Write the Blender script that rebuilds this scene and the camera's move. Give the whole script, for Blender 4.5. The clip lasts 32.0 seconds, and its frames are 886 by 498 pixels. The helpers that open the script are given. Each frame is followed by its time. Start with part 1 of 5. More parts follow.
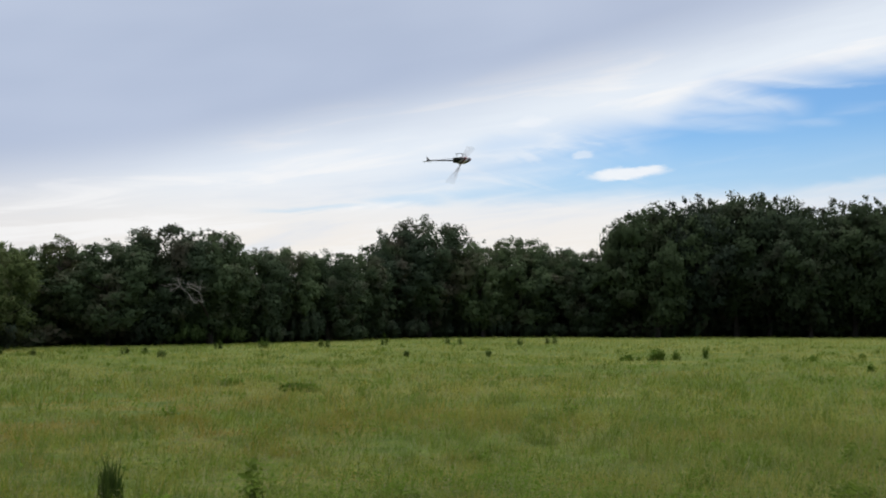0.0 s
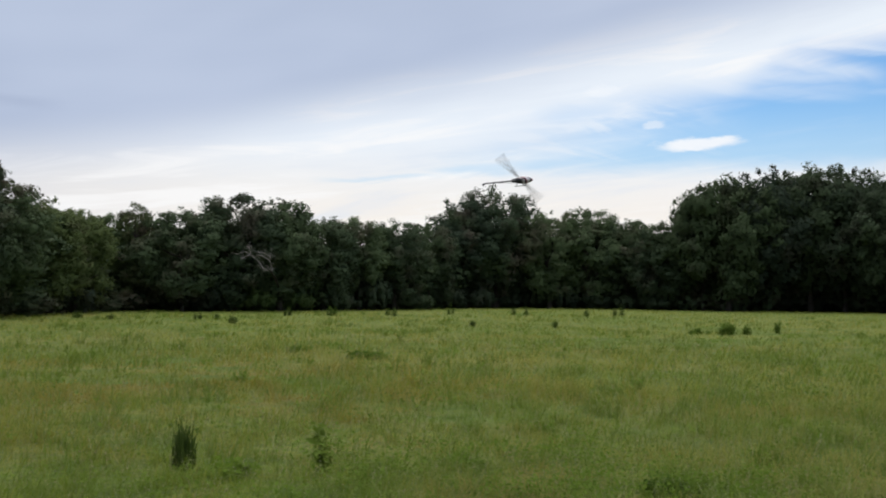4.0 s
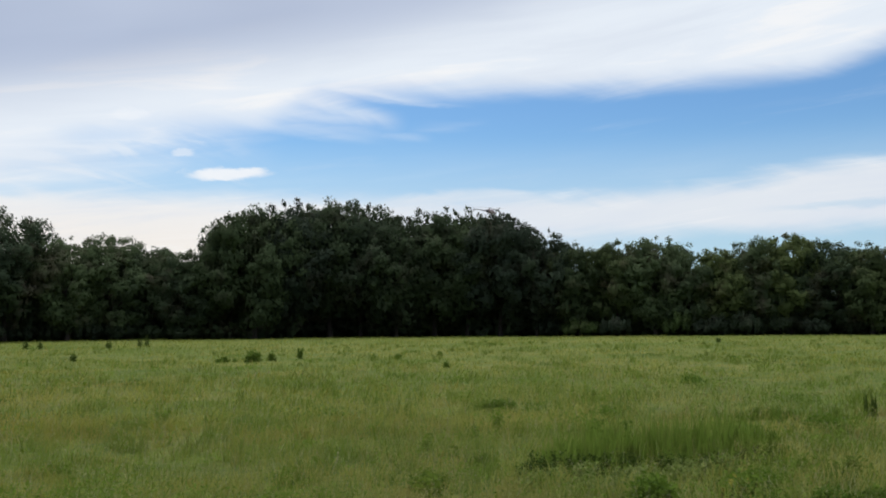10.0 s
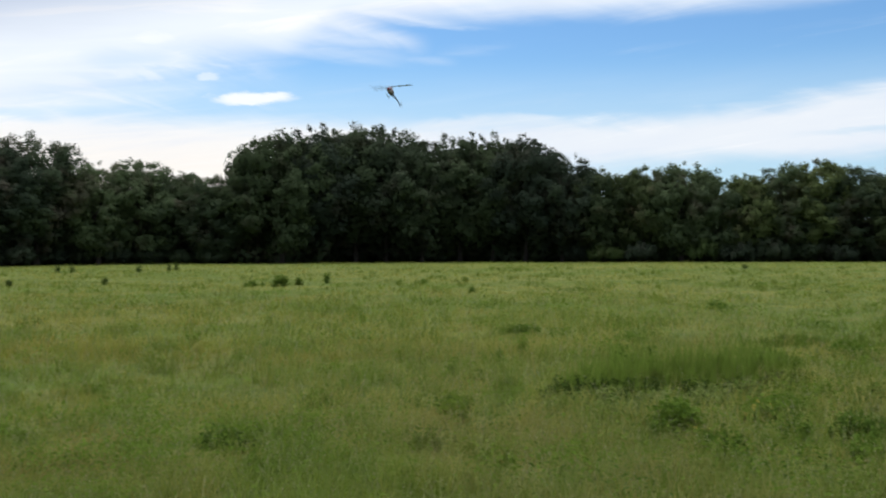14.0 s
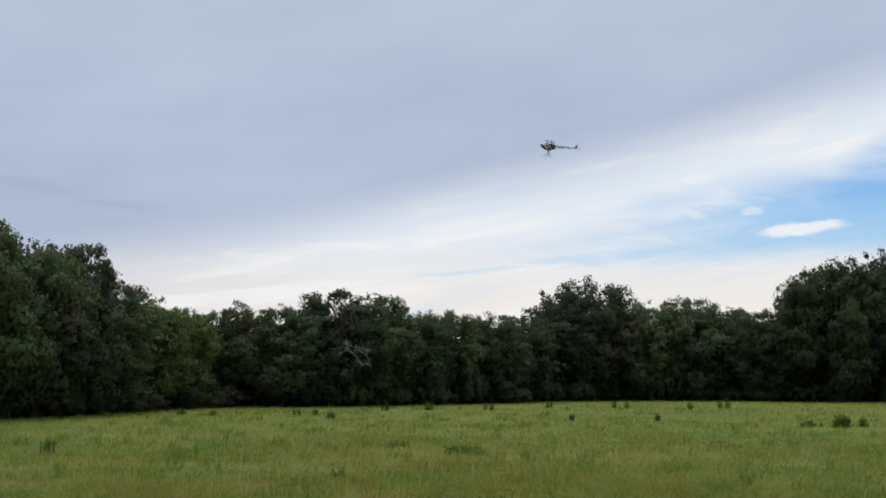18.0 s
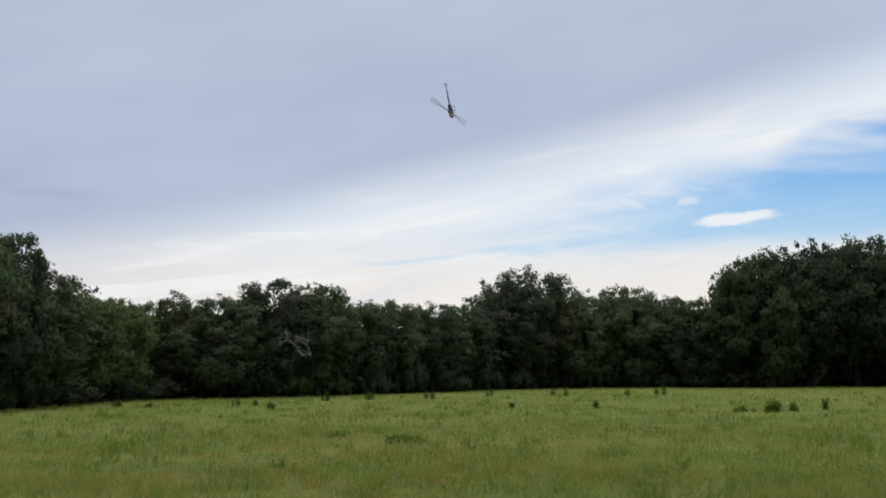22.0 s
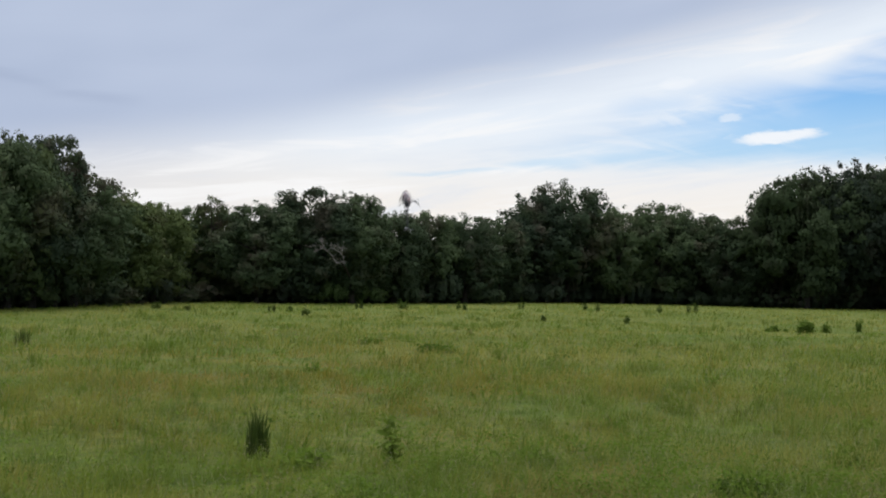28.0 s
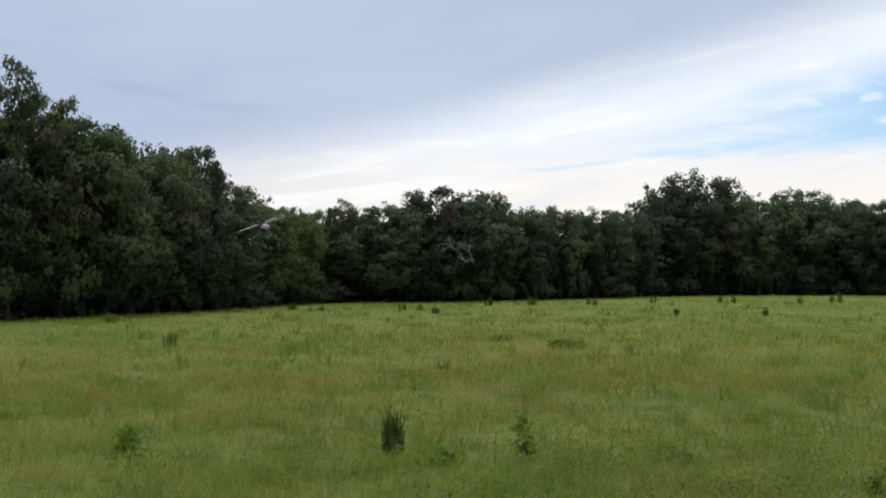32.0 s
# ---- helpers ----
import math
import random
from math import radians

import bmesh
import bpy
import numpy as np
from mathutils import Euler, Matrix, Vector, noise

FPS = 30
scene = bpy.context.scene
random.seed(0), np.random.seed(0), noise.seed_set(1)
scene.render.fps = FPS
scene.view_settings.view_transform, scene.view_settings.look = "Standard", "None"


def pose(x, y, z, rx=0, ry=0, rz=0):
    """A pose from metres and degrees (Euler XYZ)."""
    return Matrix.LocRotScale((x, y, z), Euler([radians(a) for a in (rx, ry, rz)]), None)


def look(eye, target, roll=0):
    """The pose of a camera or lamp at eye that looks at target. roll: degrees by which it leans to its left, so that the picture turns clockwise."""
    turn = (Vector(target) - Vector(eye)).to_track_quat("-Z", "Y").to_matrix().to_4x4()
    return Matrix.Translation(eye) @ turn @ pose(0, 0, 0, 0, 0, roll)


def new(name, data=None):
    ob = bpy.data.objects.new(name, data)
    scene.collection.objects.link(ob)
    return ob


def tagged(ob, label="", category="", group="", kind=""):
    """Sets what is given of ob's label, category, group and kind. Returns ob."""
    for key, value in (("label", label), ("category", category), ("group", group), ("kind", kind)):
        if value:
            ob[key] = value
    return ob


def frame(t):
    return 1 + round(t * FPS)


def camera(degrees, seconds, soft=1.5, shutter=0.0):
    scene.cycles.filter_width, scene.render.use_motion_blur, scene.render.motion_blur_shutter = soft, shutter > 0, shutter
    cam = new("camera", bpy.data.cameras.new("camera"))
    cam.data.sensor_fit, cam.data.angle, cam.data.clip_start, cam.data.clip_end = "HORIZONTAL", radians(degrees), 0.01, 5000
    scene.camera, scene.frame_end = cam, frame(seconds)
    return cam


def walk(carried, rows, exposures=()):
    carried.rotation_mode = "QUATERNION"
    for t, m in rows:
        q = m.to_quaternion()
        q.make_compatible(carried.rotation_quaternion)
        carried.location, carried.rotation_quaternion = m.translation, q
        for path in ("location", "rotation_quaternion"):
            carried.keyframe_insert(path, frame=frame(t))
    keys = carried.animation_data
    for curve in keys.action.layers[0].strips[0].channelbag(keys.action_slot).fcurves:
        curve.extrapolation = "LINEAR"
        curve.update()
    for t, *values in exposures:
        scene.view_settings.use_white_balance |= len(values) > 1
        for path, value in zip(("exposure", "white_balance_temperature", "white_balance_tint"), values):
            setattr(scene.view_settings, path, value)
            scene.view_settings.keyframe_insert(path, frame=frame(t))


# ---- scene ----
cam = camera(50.5, 32.0, soft=1.9, shutter=0.26)
EYE = (0.0, 0.0, 1.65)
# seconds, heading to the left, tilt up, lean
PATH = [
    (0, 0.01, 4.50, -0.20),
    (0.5, 2.31, 4.61, -0.29),
    (1, 4.25, 4.13, -0.13),
    (1.5, 7.51, 3.58, -0.01),
    (2, 10.15, 3.15, 0.23),
    (2.5, 9.60, 2.72, 0.23),
    (4.5, -1.35, 2.84, 0.10),
    (5, -9.13, 3.56, -0.83),
    (5.5, -16.53, 3.72, -1.19),
    (6, -22.58, 4.01, -0.81),
    (6.5, -26.72, 3.88, -0.38),
    (7, -29.12, 4.00, -0.42),
    (7.5, -28.60, 4.87, -0.68),
    (8, -27.94, 7.61, -0.91),
    (8.5, -26.52, 6.53, -0.85),
    (9, -25.68, 5.46, -0.72),
    (9.5, -24.39, 5.20, -0.55),
    (10, -24.16, 4.44, -0.52),
    (10.5, -24.28, 3.48, -0.44),
    (11, -25.63, 2.71, -0.07),
    (11.5, -26.96, 1.98, -0.01),
    (12, -31.10, 2.09, 0.10),
    (12.5, -30.49, 2.42, -0.29),
    (13, -29.71, 1.79, -0.35),
    (13.5, -27.28, 0.62, -0.29),
    (14, -22.56, -0.09, -0.30),
    (14.5, -14.74, 4.48, -0.48),
    (16.5, 2.42, 9.37, -0.43),
    (17, 5.60, 8.73, -0.06),
    (17.5, 9.45, 7.67, 0.18),
    (18, 9.93, 8.30, -0.03),
    (18.5, 3.73, 7.65, -0.45),
    (19, 2.96, 7.26, -0.73),
    (19.5, 4.15, 7.77, -0.87),
    (20, 5.17, 6.68, -0.66),
    (20.5, 6.42, 5.98, -0.35),
    (21, 5.24, 7.86, -0.13),
    (21.5, 4.89, 7.28, -0.10),
    (22, 6.29, 7.63, -0.55),
    (22.5, 6.15, 7.24, -0.12),
    (23, 6.61, 4.88, -0.87),
    (23.5, 7.64, 5.67, -0.18),
    (24, 8.50, 5.66, -0.01),
    (24.5, 11.44, 5.53, -0.44),
    (26.5, 18.50, 2.92, 0.17),
    (27, 6.71, 4.72, 0.40),
    (27.5, 3.55, 3.92, 0.12),
    (28, 8.40, 2.25, 1.09),
    (28.5, 8.65, 3.09, 0.18),
    (29, 8.87, 3.40, -0.07),
    (29.5, 11.22, 4.42, -0.96),
    (30, 14.65, 5.06, -1.38),
    (30.5, 15.87, 5.22, -1.42),
    (31, 15.81, 5.03, -1.17),
    (31.5, 15.59, 4.45, -1.14),
    (32, 16.16, 2.01, -0.32),
]


def aim(yaw, pitch):
    y, p = radians(yaw), radians(pitch)
    return (EYE[0] - 50 * math.sin(y) * math.cos(p), EYE[1] + 50 * math.cos(y) * math.cos(p), EYE[2] + 50 * math.sin(p))


walk(cam, [(t, look(EYE, aim(yaw, pitch), lean)) for t, yaw, pitch, lean in PATH],
     exposures=[(0.0, -0.06), (1.0, -0.08), (2.0, -0.10), (4.5, 0.04), (5.0, 0.08), (6.0, 0.06), (7.0, 0.02), (7.5, -0.1), (8.0, -0.36), (8.5, -0.25), (9.0, -0.15), (10.0, -0.06),
                (11.0, 0.22), (12.0, 0.40), (12.5, 0.18), (13.0, 0.0), (14.0, 0.11), (16.5, -0.05), (17.0, -0.1), (20.0, -0.12), (23.0, -0.12), (24.5, -0.05),
                (26.5, 0.33), (27.0, 0.1), (28.0, -0.03), (30.0, 0.0), (31.0, 0.0), (32.0, 0.07)])

# ---- light ----
SUN_AZ, SUN_EL = -12.0, 60.0   # azimuth to the right of +y, elevation
sun = new("sun", bpy.data.lights.new("sun", "SUN"))
sun.data.energy, sun.data.angle, sun.data.color = 1.5, radians(25), (1.0, 0.94, 0.85)
sun.matrix_world = look((0, 0, 60), (-math.sin(radians(SUN_AZ)) * math.cos(radians(SUN_EL)),
                                     -math.cos(radians(SUN_AZ)) * math.cos(radians(SUN_EL)), 60 - math.sin(radians(SUN_EL))))


class Nodes:
    """Short names for building node trees."""

    def __init__(self, tree):
        self.tree = tree
        tree.nodes.clear()

    def add(self, kind, operation=None):
        n = self.tree.nodes.new(kind)
        if operation:
            n.operation = operation
        return n

    def link(self, a, b):
        self.tree.links.new(a, b)

    def fill(self, socket, value):
        if isinstance(value, (int, float)):
            socket.default_value = value
        elif isinstance(value, (tuple, list)):
            socket.default_value = (*value, 1.0) if len(value) == 3 and len(socket.default_value) == 4 else value
        else:
            self.link(value, socket)

    def math(self, op, a, b=0.0, c=0.0):
        n = self.add("ShaderNodeMath", operation=op)
        for s, v in zip(n.inputs, (a, b, c)):
            self.fill(s, v)
        return n.outputs[0]

    def ramp(self, value, lo, hi, smooth=True):
        """0 below lo, 1 above hi."""
        n = self.add("ShaderNodeMapRange")
        n.interpolation_type = "SMOOTHSTEP" if smooth else "LINEAR"
        for s, v in zip(n.inputs, (value, lo, hi, 0.0, 1.0)):
            self.fill(s, v)
        return n.outputs[0]

    def mix(self, factor, a, b):
        n = self.add("ShaderNodeMix")
        n.data_type = "RGBA"
        self.fill(n.inputs[0], factor)
        self.fill(n.inputs[6], a)
        self.fill(n.inputs[7], b)
        return n.outputs[2]

    def noise(self, vector, scale, detail=4.0, rough=0.55, distort=0.0):
        n = self.add("ShaderNodeTexNoise")
        self.fill(n.inputs["Vector"], vector)
        for key, value in (("Scale", scale), ("Detail", detail), ("Roughness", rough), ("Distortion", distort)):
            n.inputs[key].default_value = value
        return n.outputs[0]

    def vec(self, x, y, z):
        n = self.add("ShaderNodeCombineXYZ")
        for s, v in zip(n.inputs, (x, y, z)):
            self.fill(s, v)
        return n.outputs[0]


def make_world():
    """Evening sky: a grey cloud bank with a bright ragged edge that opens to blue towards the right."""
    world = bpy.data.worlds.new("sky")
    scene.world = world
    world.use_nodes = True
    n = Nodes(world.node_tree)
    coord = n.add("ShaderNodeTexCoord").outputs["Generated"]
    xyz = n.add("ShaderNodeSeparateXYZ")
    n.link(coord, xyz.inputs[0])
    x, y, z = xyz.outputs
    az = n.math("MULTIPLY", n.math("ARCTAN2", x, y), 180 / math.pi)
    el = n.math("MULTIPLY", n.math("ARCSINE", z), 180 / math.pi)
    # cloud drift along a flat, stretched layer
    drift = n.vec(n.math("MULTIPLY", az, 0.06), n.math("SUBTRACT", n.math("MULTIPLY", el, 0.16), n.math("MULTIPLY", az, 0.03)), 0.0)
    wide = n.math("SUBTRACT", n.noise(drift, 1.0, 2.0, 0.5), 0.5)
    tilt = n.vec(n.math("ADD", n.math("MULTIPLY", az, 0.06), n.math("MULTIPLY", el, 0.05)),
                 n.math("SUBTRACT", n.math("MULTIPLY", el, 0.55), n.math("MULTIPLY", az, 0.07)), 3.0)
    fine = n.math("SUBTRACT", n.noise(tilt, 1.3, 6.0, 0.6, 0.6), 0.5)
    streak = n.noise(n.vec(n.math("MULTIPLY", az, 0.12), n.math("ADD", n.math("MULTIPLY", el, 0.50), n.math("MULTIPLY", az, 0.13)), 8.0),
                     1.0, 4.5, 0.55, 0.7)

    sky = n.add("ShaderNodeTexSky")
    sky.sky_type, sky.sun_disc = "NISHITA", False
    sky.sun_elevation, sky.sun_rotation = radians(SUN_EL), radians(SUN_AZ)
    sky.air_density, sky.dust_density, sky.ozone_density = 1.0, 0.6, 1.4
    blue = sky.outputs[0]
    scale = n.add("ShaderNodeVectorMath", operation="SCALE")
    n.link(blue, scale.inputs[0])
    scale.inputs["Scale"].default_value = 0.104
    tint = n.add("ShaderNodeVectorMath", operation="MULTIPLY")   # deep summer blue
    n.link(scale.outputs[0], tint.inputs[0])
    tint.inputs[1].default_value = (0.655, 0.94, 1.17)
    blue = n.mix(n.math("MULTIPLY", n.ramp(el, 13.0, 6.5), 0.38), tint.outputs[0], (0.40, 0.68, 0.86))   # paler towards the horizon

    # lower rim of the grey bank, and of the white band below it that borders the blue
    rim = n.math("ADD", n.math("MULTIPLY", az, 0.200), 13.2)
    above = n.math("ADD", n.math("SUBTRACT", el, rim), n.math("MULTIPLY", wide, 2.0))
    grey = n.ramp(above, -2.2, 2.4)
    white = (0.825, 0.89, 0.972)
    bank = n.mix(n.ramp(n.math("ADD", wide, n.math("MULTIPLY", fine, 0.12)), -0.28, 0.28), (0.430, 0.508, 0.675), (0.518, 0.595, 0.757))
    bank = n.mix(n.math("MULTIPLY", n.ramp(el, 14.0, 24.0), 0.45), bank, (0.57, 0.63, 0.76))
    low = n.mix(n.ramp(el, 4.0, 10.0), (0.94, 0.895, 0.845), white)
    low = n.mix(n.math("MULTIPLY", n.ramp(az, 12.0, 26.0), n.ramp(el, 10.5, 8.5)), low, (0.79, 0.84, 0.905))
    low = n.mix(n.math("MULTIPLY", n.ramp(az, -12.0, -34.0), 0.7), low, (0.72, 0.73, 0.77))
    low = n.mix(n.math("MULTIPLY", n.ramp(n.math("ADD", fine, wide), -0.05, 0.3), 0.55), low, (0.72, 0.785, 0.89))
    low = n.mix(n.math("MULTIPLY", n.ramp(n.math("ADD", n.math("MULTIPLY", fine, 1.4), wide), -0.02, -0.30), 0.75), low, (0.975, 0.975, 0.98))
    for a0, e0, a1, e1 in ((-45.0, 13.4, -40.0, 13.2), (-37.5, 11.6, -31.0, 10.8), (-32.0, 10.4, -26.5, 10.35)):
        u = n.math("DIVIDE", n.math("SUBTRACT", az, a0), a1 - a0)
        off = n.math("ABSOLUTE", n.math("SUBTRACT", n.math("ADD", el, n.math("MULTIPLY", fine, 1.2)), n.math("ADD", e0, n.math("MULTIPLY", u, e1 - e0))))
        wisp = n.math("MULTIPLY", n.ramp(off, 0.5, 0.0), n.math("MULTIPLY", n.ramp(u, -0.15, 0.4), n.ramp(u, 1.15, 0.6)))
        bank = n.mix(n.math("MULTIPLY", wisp, 0.40), bank, (0.37, 0.44, 0.60))
    cloud = n.mix(grey, low, bank)
    # brighter overhead, beyond the view, added so more light falls on the meadow
    cloud = n.mix(n.ramp(el, 24.0, 65.0), cloud, (2.1, 2.1, 2.15))

    # blue opening: under the white band's edge, over the haze, thinning out to the left
    warp = n.math("ADD", n.math("MULTIPLY", fine, 1.1), n.math("MULTIPLY", n.math("SUBTRACT", streak, 0.5), 0.9))
    high = n.math("ADD", el, warp)
    edge = n.math("ADD", n.math("ADD", 12.2, n.math("MULTIPLY", n.ramp(az, 12.5, 17.0), 1.95)), n.math("MULTIPLY", n.ramp(az, 45.0, 52.0), 1.2))
    under = n.ramp(n.math("SUBTRACT", edge, n.math("ADD", el, n.math("MULTIPLY", warp, 1.0))), -0.9, 1.2)
    foot = n.math("ADD", 7.25, n.math("MULTIPLY", n.ramp(az, 31.0, 52.0), 1.25))
    over = n.ramp(n.math("SUBTRACT", n.math("ADD", el, n.math("MULTIPLY", warp, 1.4)), foot), -0.6, 0.9)
    # lower parts of the opening reach farther to the left
    reach = n.math("ADD", az, n.math("ADD", n.math("MULTIPLY", n.math("SUBTRACT", 9.6, el), 2.4), n.math("MULTIPLY", warp, 8.0)))
    right = n.ramp(reach, -4.0, 12.5)
    opening = n.math("MULTIPLY", n.math("MULTIPLY", under, over), right)
    opening = n.math("MULTIPLY", opening, n.math("SUBTRACT", 1.0, n.math("MULTIPLY", n.ramp(el, 11.5, 7.6), 0.22)))

    def stroke(a0, e0, a1, e1, thick, much, feather=0.35):
        """A soft streak of cirrus from one bearing and height to another."""
        u = n.math("DIVIDE", n.math("SUBTRACT", az, a0), a1 - a0)
        mid = n.math("ADD", e0, n.math("MULTIPLY", u, e1 - e0))
        off = n.math("ABSOLUTE", n.math("SUBTRACT", n.math("ADD", el, n.math("MULTIPLY", warp, 1.0)), mid))
        body = n.ramp(off, thick * 1.1, 0.0)
        ends = n.math("MULTIPLY", n.ramp(u, -0.1, feather), n.ramp(u, 1.1, 1.0 - feather))
        return n.math("MULTIPLY", n.math("MULTIPLY", body, ends), much)

    grain = n.math("ADD", 0.62, n.math("MULTIPLY", n.ramp(streak, 0.35, 0.62), 0.30))
    fan = None
    for args in ((13.2, 14.05, 15.6, 13.35, 0.30, 0.8), (14.4, 13.65, 21.6, 12.1, 0.85, 0.72), (12.5, 12.75, 21.0, 12.25, 0.90, 0.62), (9.5, 12.3, 21.5, 11.35, 0.75, 0.40), (19.5, 11.45, 23.5, 11.15, 0.50, 0.22),
                 (22.0, 11.75, 27.0, 12.0, 0.40, 0.14), (14.5, 12.2, 20.0, 11.7, 0.5, 0.3), (15.6, 14.3, 24.0, 13.35, 0.34, 0.45), (18.5, 13.7, 26.0, 13.0, 0.22, 0.28),
                 (50.6, 15.0, 53.6, 14.35, 0.14, 0.35), (45.0, 13.55, 49.0, 14.7, 0.45, 0.1), (24.5, 7.75, 30.0, 7.6, 0.45, 0.7), (8.2, 10.95, 10.0, 10.55, 0.16, 0.4), (20.5, 7.35, 27.0, 7.75, 0.42, 0.75)):
        one_streak = stroke(*args)
        fan = one_streak if fan is None else n.math("MAXIMUM", fan, one_streak)
    fan = n.math("MULTIPLY", fan, grain)
    strands = n.math("MULTIPLY", n.math("MULTIPLY", n.ramp(streak, 0.42, 0.60), n.ramp(az, 15.0, 5.0)), 0.7)
    fan = n.math("MAXIMUM", fan, strands)
    veil = n.math("MULTIPLY", n.ramp(n.math("ADD", fine, wide), 0.0, 0.35), 0.22)
    opening = n.math("MULTIPLY", opening, n.math("SUBTRACT", 1.0, n.math("MAXIMUM", fan, veil)))
    # pale strip under the lower white band, and a thin rift far down on the left
    pale = n.math("MULTIPLY", n.ramp(n.math("SUBTRACT", n.math("ADD", 5.3, warp), el), -0.5, 0.8), n.ramp(az, 22.0, 40.0))
    opening = n.math("MAXIMUM", opening, n.math("MULTIPLY", pale, 0.75))
    for args in ((-12.0, 6.75, -3.8, 7.05, 0.30, 0.34), (-5.5, 7.45, 1.5, 7.45, 0.55, 0.45), (-2.5, 7.5, 11.0, 8.25, 0.62, 0.55), (1.0, 10.6, 8.0, 11.2, 0.9, 0.28), (43.0, 6.3, 56.0, 6.55, 0.28, 0.35)):
        opening = n.math("MAXIMUM", opening, stroke(*args))

    # small bright lens-shaped clouds in the opening
    puffy = n.math("SUBTRACT", n.noise(n.vec(n.math("MULTIPLY", az, 0.5), n.math("MULTIPLY", el, 1.1), 5.0), 1.0, 4.0, 0.6), 0.5)
    def puff(at_az, at_el, wide_az, high_el):
        dx = n.math("DIVIDE", n.math("SUBTRACT", az, at_az), wide_az)
        dy = n.math("DIVIDE", n.math("ADD", n.math("SUBTRACT", el, at_el), n.math("ADD", n.math("MULTIPLY", puffy, 0.9), n.math("MULTIPLY", dx, 0.03 - 0.30 * high_el))), high_el)
        return n.ramp(n.math("ADD", n.math("MULTIPLY", n.math("MULTIPLY", dx, dx), n.math("ADD", 1.0, n.math("MULTIPLY", puffy, 2.5))), n.math("MULTIPLY", dy, dy)), 1.7, 0.25)

    lens = n.math("MAXIMUM", puff(11.1, 8.92, 2.35, 0.34), n.math("MULTIPLY", puff(8.55, 10.0, 0.60, 0.20), 0.55))
    opening = n.math("MULTIPLY", opening, n.math("SUBTRACT", 1.0, n.math("MULTIPLY", lens, 0.97)))
    glare = n.math("MULTIPLY", n.math("MAXIMUM", lens, n.math("MULTIPLY", puff(5.6, 12.15, 1.1, 0.3), 0.7)), 0.6)
    cloud = n.mix(glare, cloud, (0.97, 0.99, 1.02))

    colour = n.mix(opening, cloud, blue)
    # away from the view and below the horizon: plain overcast, dull ground light
    colour = n.mix(n.ramp(z, 0.0, -0.02), colour, (0.12, 0.14, 0.07))
    back = n.add("ShaderNodeBackground")
    n.link(colour, back.inputs[0])
    out = n.add("ShaderNodeOutputWorld")
    n.link(back.outputs[0], out.inputs[0])


make_world()


# ---- materials ----
def material(name, rough=0.6, metal=0.0, spec=0.5):
    m = bpy.data.materials.new(name)
    m.use_nodes = True
    n = Nodes(m.node_tree)
    shader = n.add("ShaderNodeBsdfPrincipled")
    shader.inputs["Roughness"].default_value, shader.inputs["Metallic"].default_value = rough, metal
    shader.inputs["Specular IOR Level"].default_value = spec
    n.link(shader.outputs[0], n.add("ShaderNodeOutputMaterial").inputs[0])
    return m, n, shader


def bumped(n, shader, height, strength, distance):
    b = n.add("ShaderNodeBump")
    b.inputs["Strength"].default_value, b.inputs["Distance"].default_value = strength, distance
    n.link(height, b.inputs["Height"])
    n.link(b.outputs[0], shader.inputs["Normal"])


def place(n):
    return n.add("ShaderNodeNewGeometry").outputs["Position"]


def island(n):
    return n.add("ShaderNodeNewGeometry").outputs["Random Per Island"]


def one(n):
    return n.add("ShaderNodeObjectInfo").outputs["Random"]


def leaf_material(name, dark, light, dry, through_light=0.25, leafwise=0.3, patch=0.45, dried=0.4, gloss=0.04):
    """Foliage: each leaf its own shade, each plant its own hue, browner and fresher boughs, some light let through."""
    m, n, shader = material(name, 0.7, 0.0, gloss)
    hue = n.mix(one(n), dark, light)
    fresh = n.noise(place(n), patch * 0.55, 2.0, 0.5)
    hue = n.mix(n.math("MULTIPLY", n.ramp(fresh, 0.53, 0.66), 0.55), hue, light)
    leaf = n.mix(n.math("MULTIPLY", island(n), leafwise), hue, light)
    spots = n.noise(place(n), patch, 3.0)
    leaf = n.mix(n.math("MULTIPLY", n.ramp(spots, 0.50, 0.70), dried), leaf, dry)
    n.link(leaf, shader.inputs["Base Color"])
    thin = n.add("ShaderNodeBsdfTranslucent")
    n.link(leaf, thin.inputs[0])
    blend = n.add("ShaderNodeMixShader")
    blend.inputs[0].default_value = through_light
    n.link(shader.outputs[0], blend.inputs[1])
    n.link(thin.outputs[0], blend.inputs[2])
    n.link(blend.outputs[0], n.tree.nodes["Material Output"].inputs[0])
    return m


OAK = leaf_material("oak_foliage", (0.029, 0.044, 0.028), (0.074, 0.106, 0.048), (0.085, 0.070, 0.054), 0.25, 0.15, 0.30, 0.65)
PINE = leaf_material("pine_foliage", (0.034, 0.050, 0.025), (0.082, 0.106, 0.037), (0.078, 0.060, 0.044), 0.25, 0.15, 0.30, 0.75)
LIVE_OAK = leaf_material("live_oak_foliage", (0.025, 0.037, 0.025), (0.046, 0.068, 0.030), (0.054, 0.048, 0.038), 0.25, 0.15, 0.30, 0.5)
OLIVE = leaf_material("olive_foliage", (0.033, 0.050, 0.024), (0.082, 0.110, 0.039), (0.088, 0.072, 0.048), 0.25, 0.15, 0.30, 0.65)
BUSH = leaf_material("bush_foliage", (0.036, 0.050, 0.036), (0.056, 0.080, 0.042), (0.066, 0.060, 0.048))
FRESH = leaf_material("fresh_bush_foliage", (0.048, 0.078, 0.028), (0.082, 0.122, 0.040), (0.080, 0.078, 0.045))
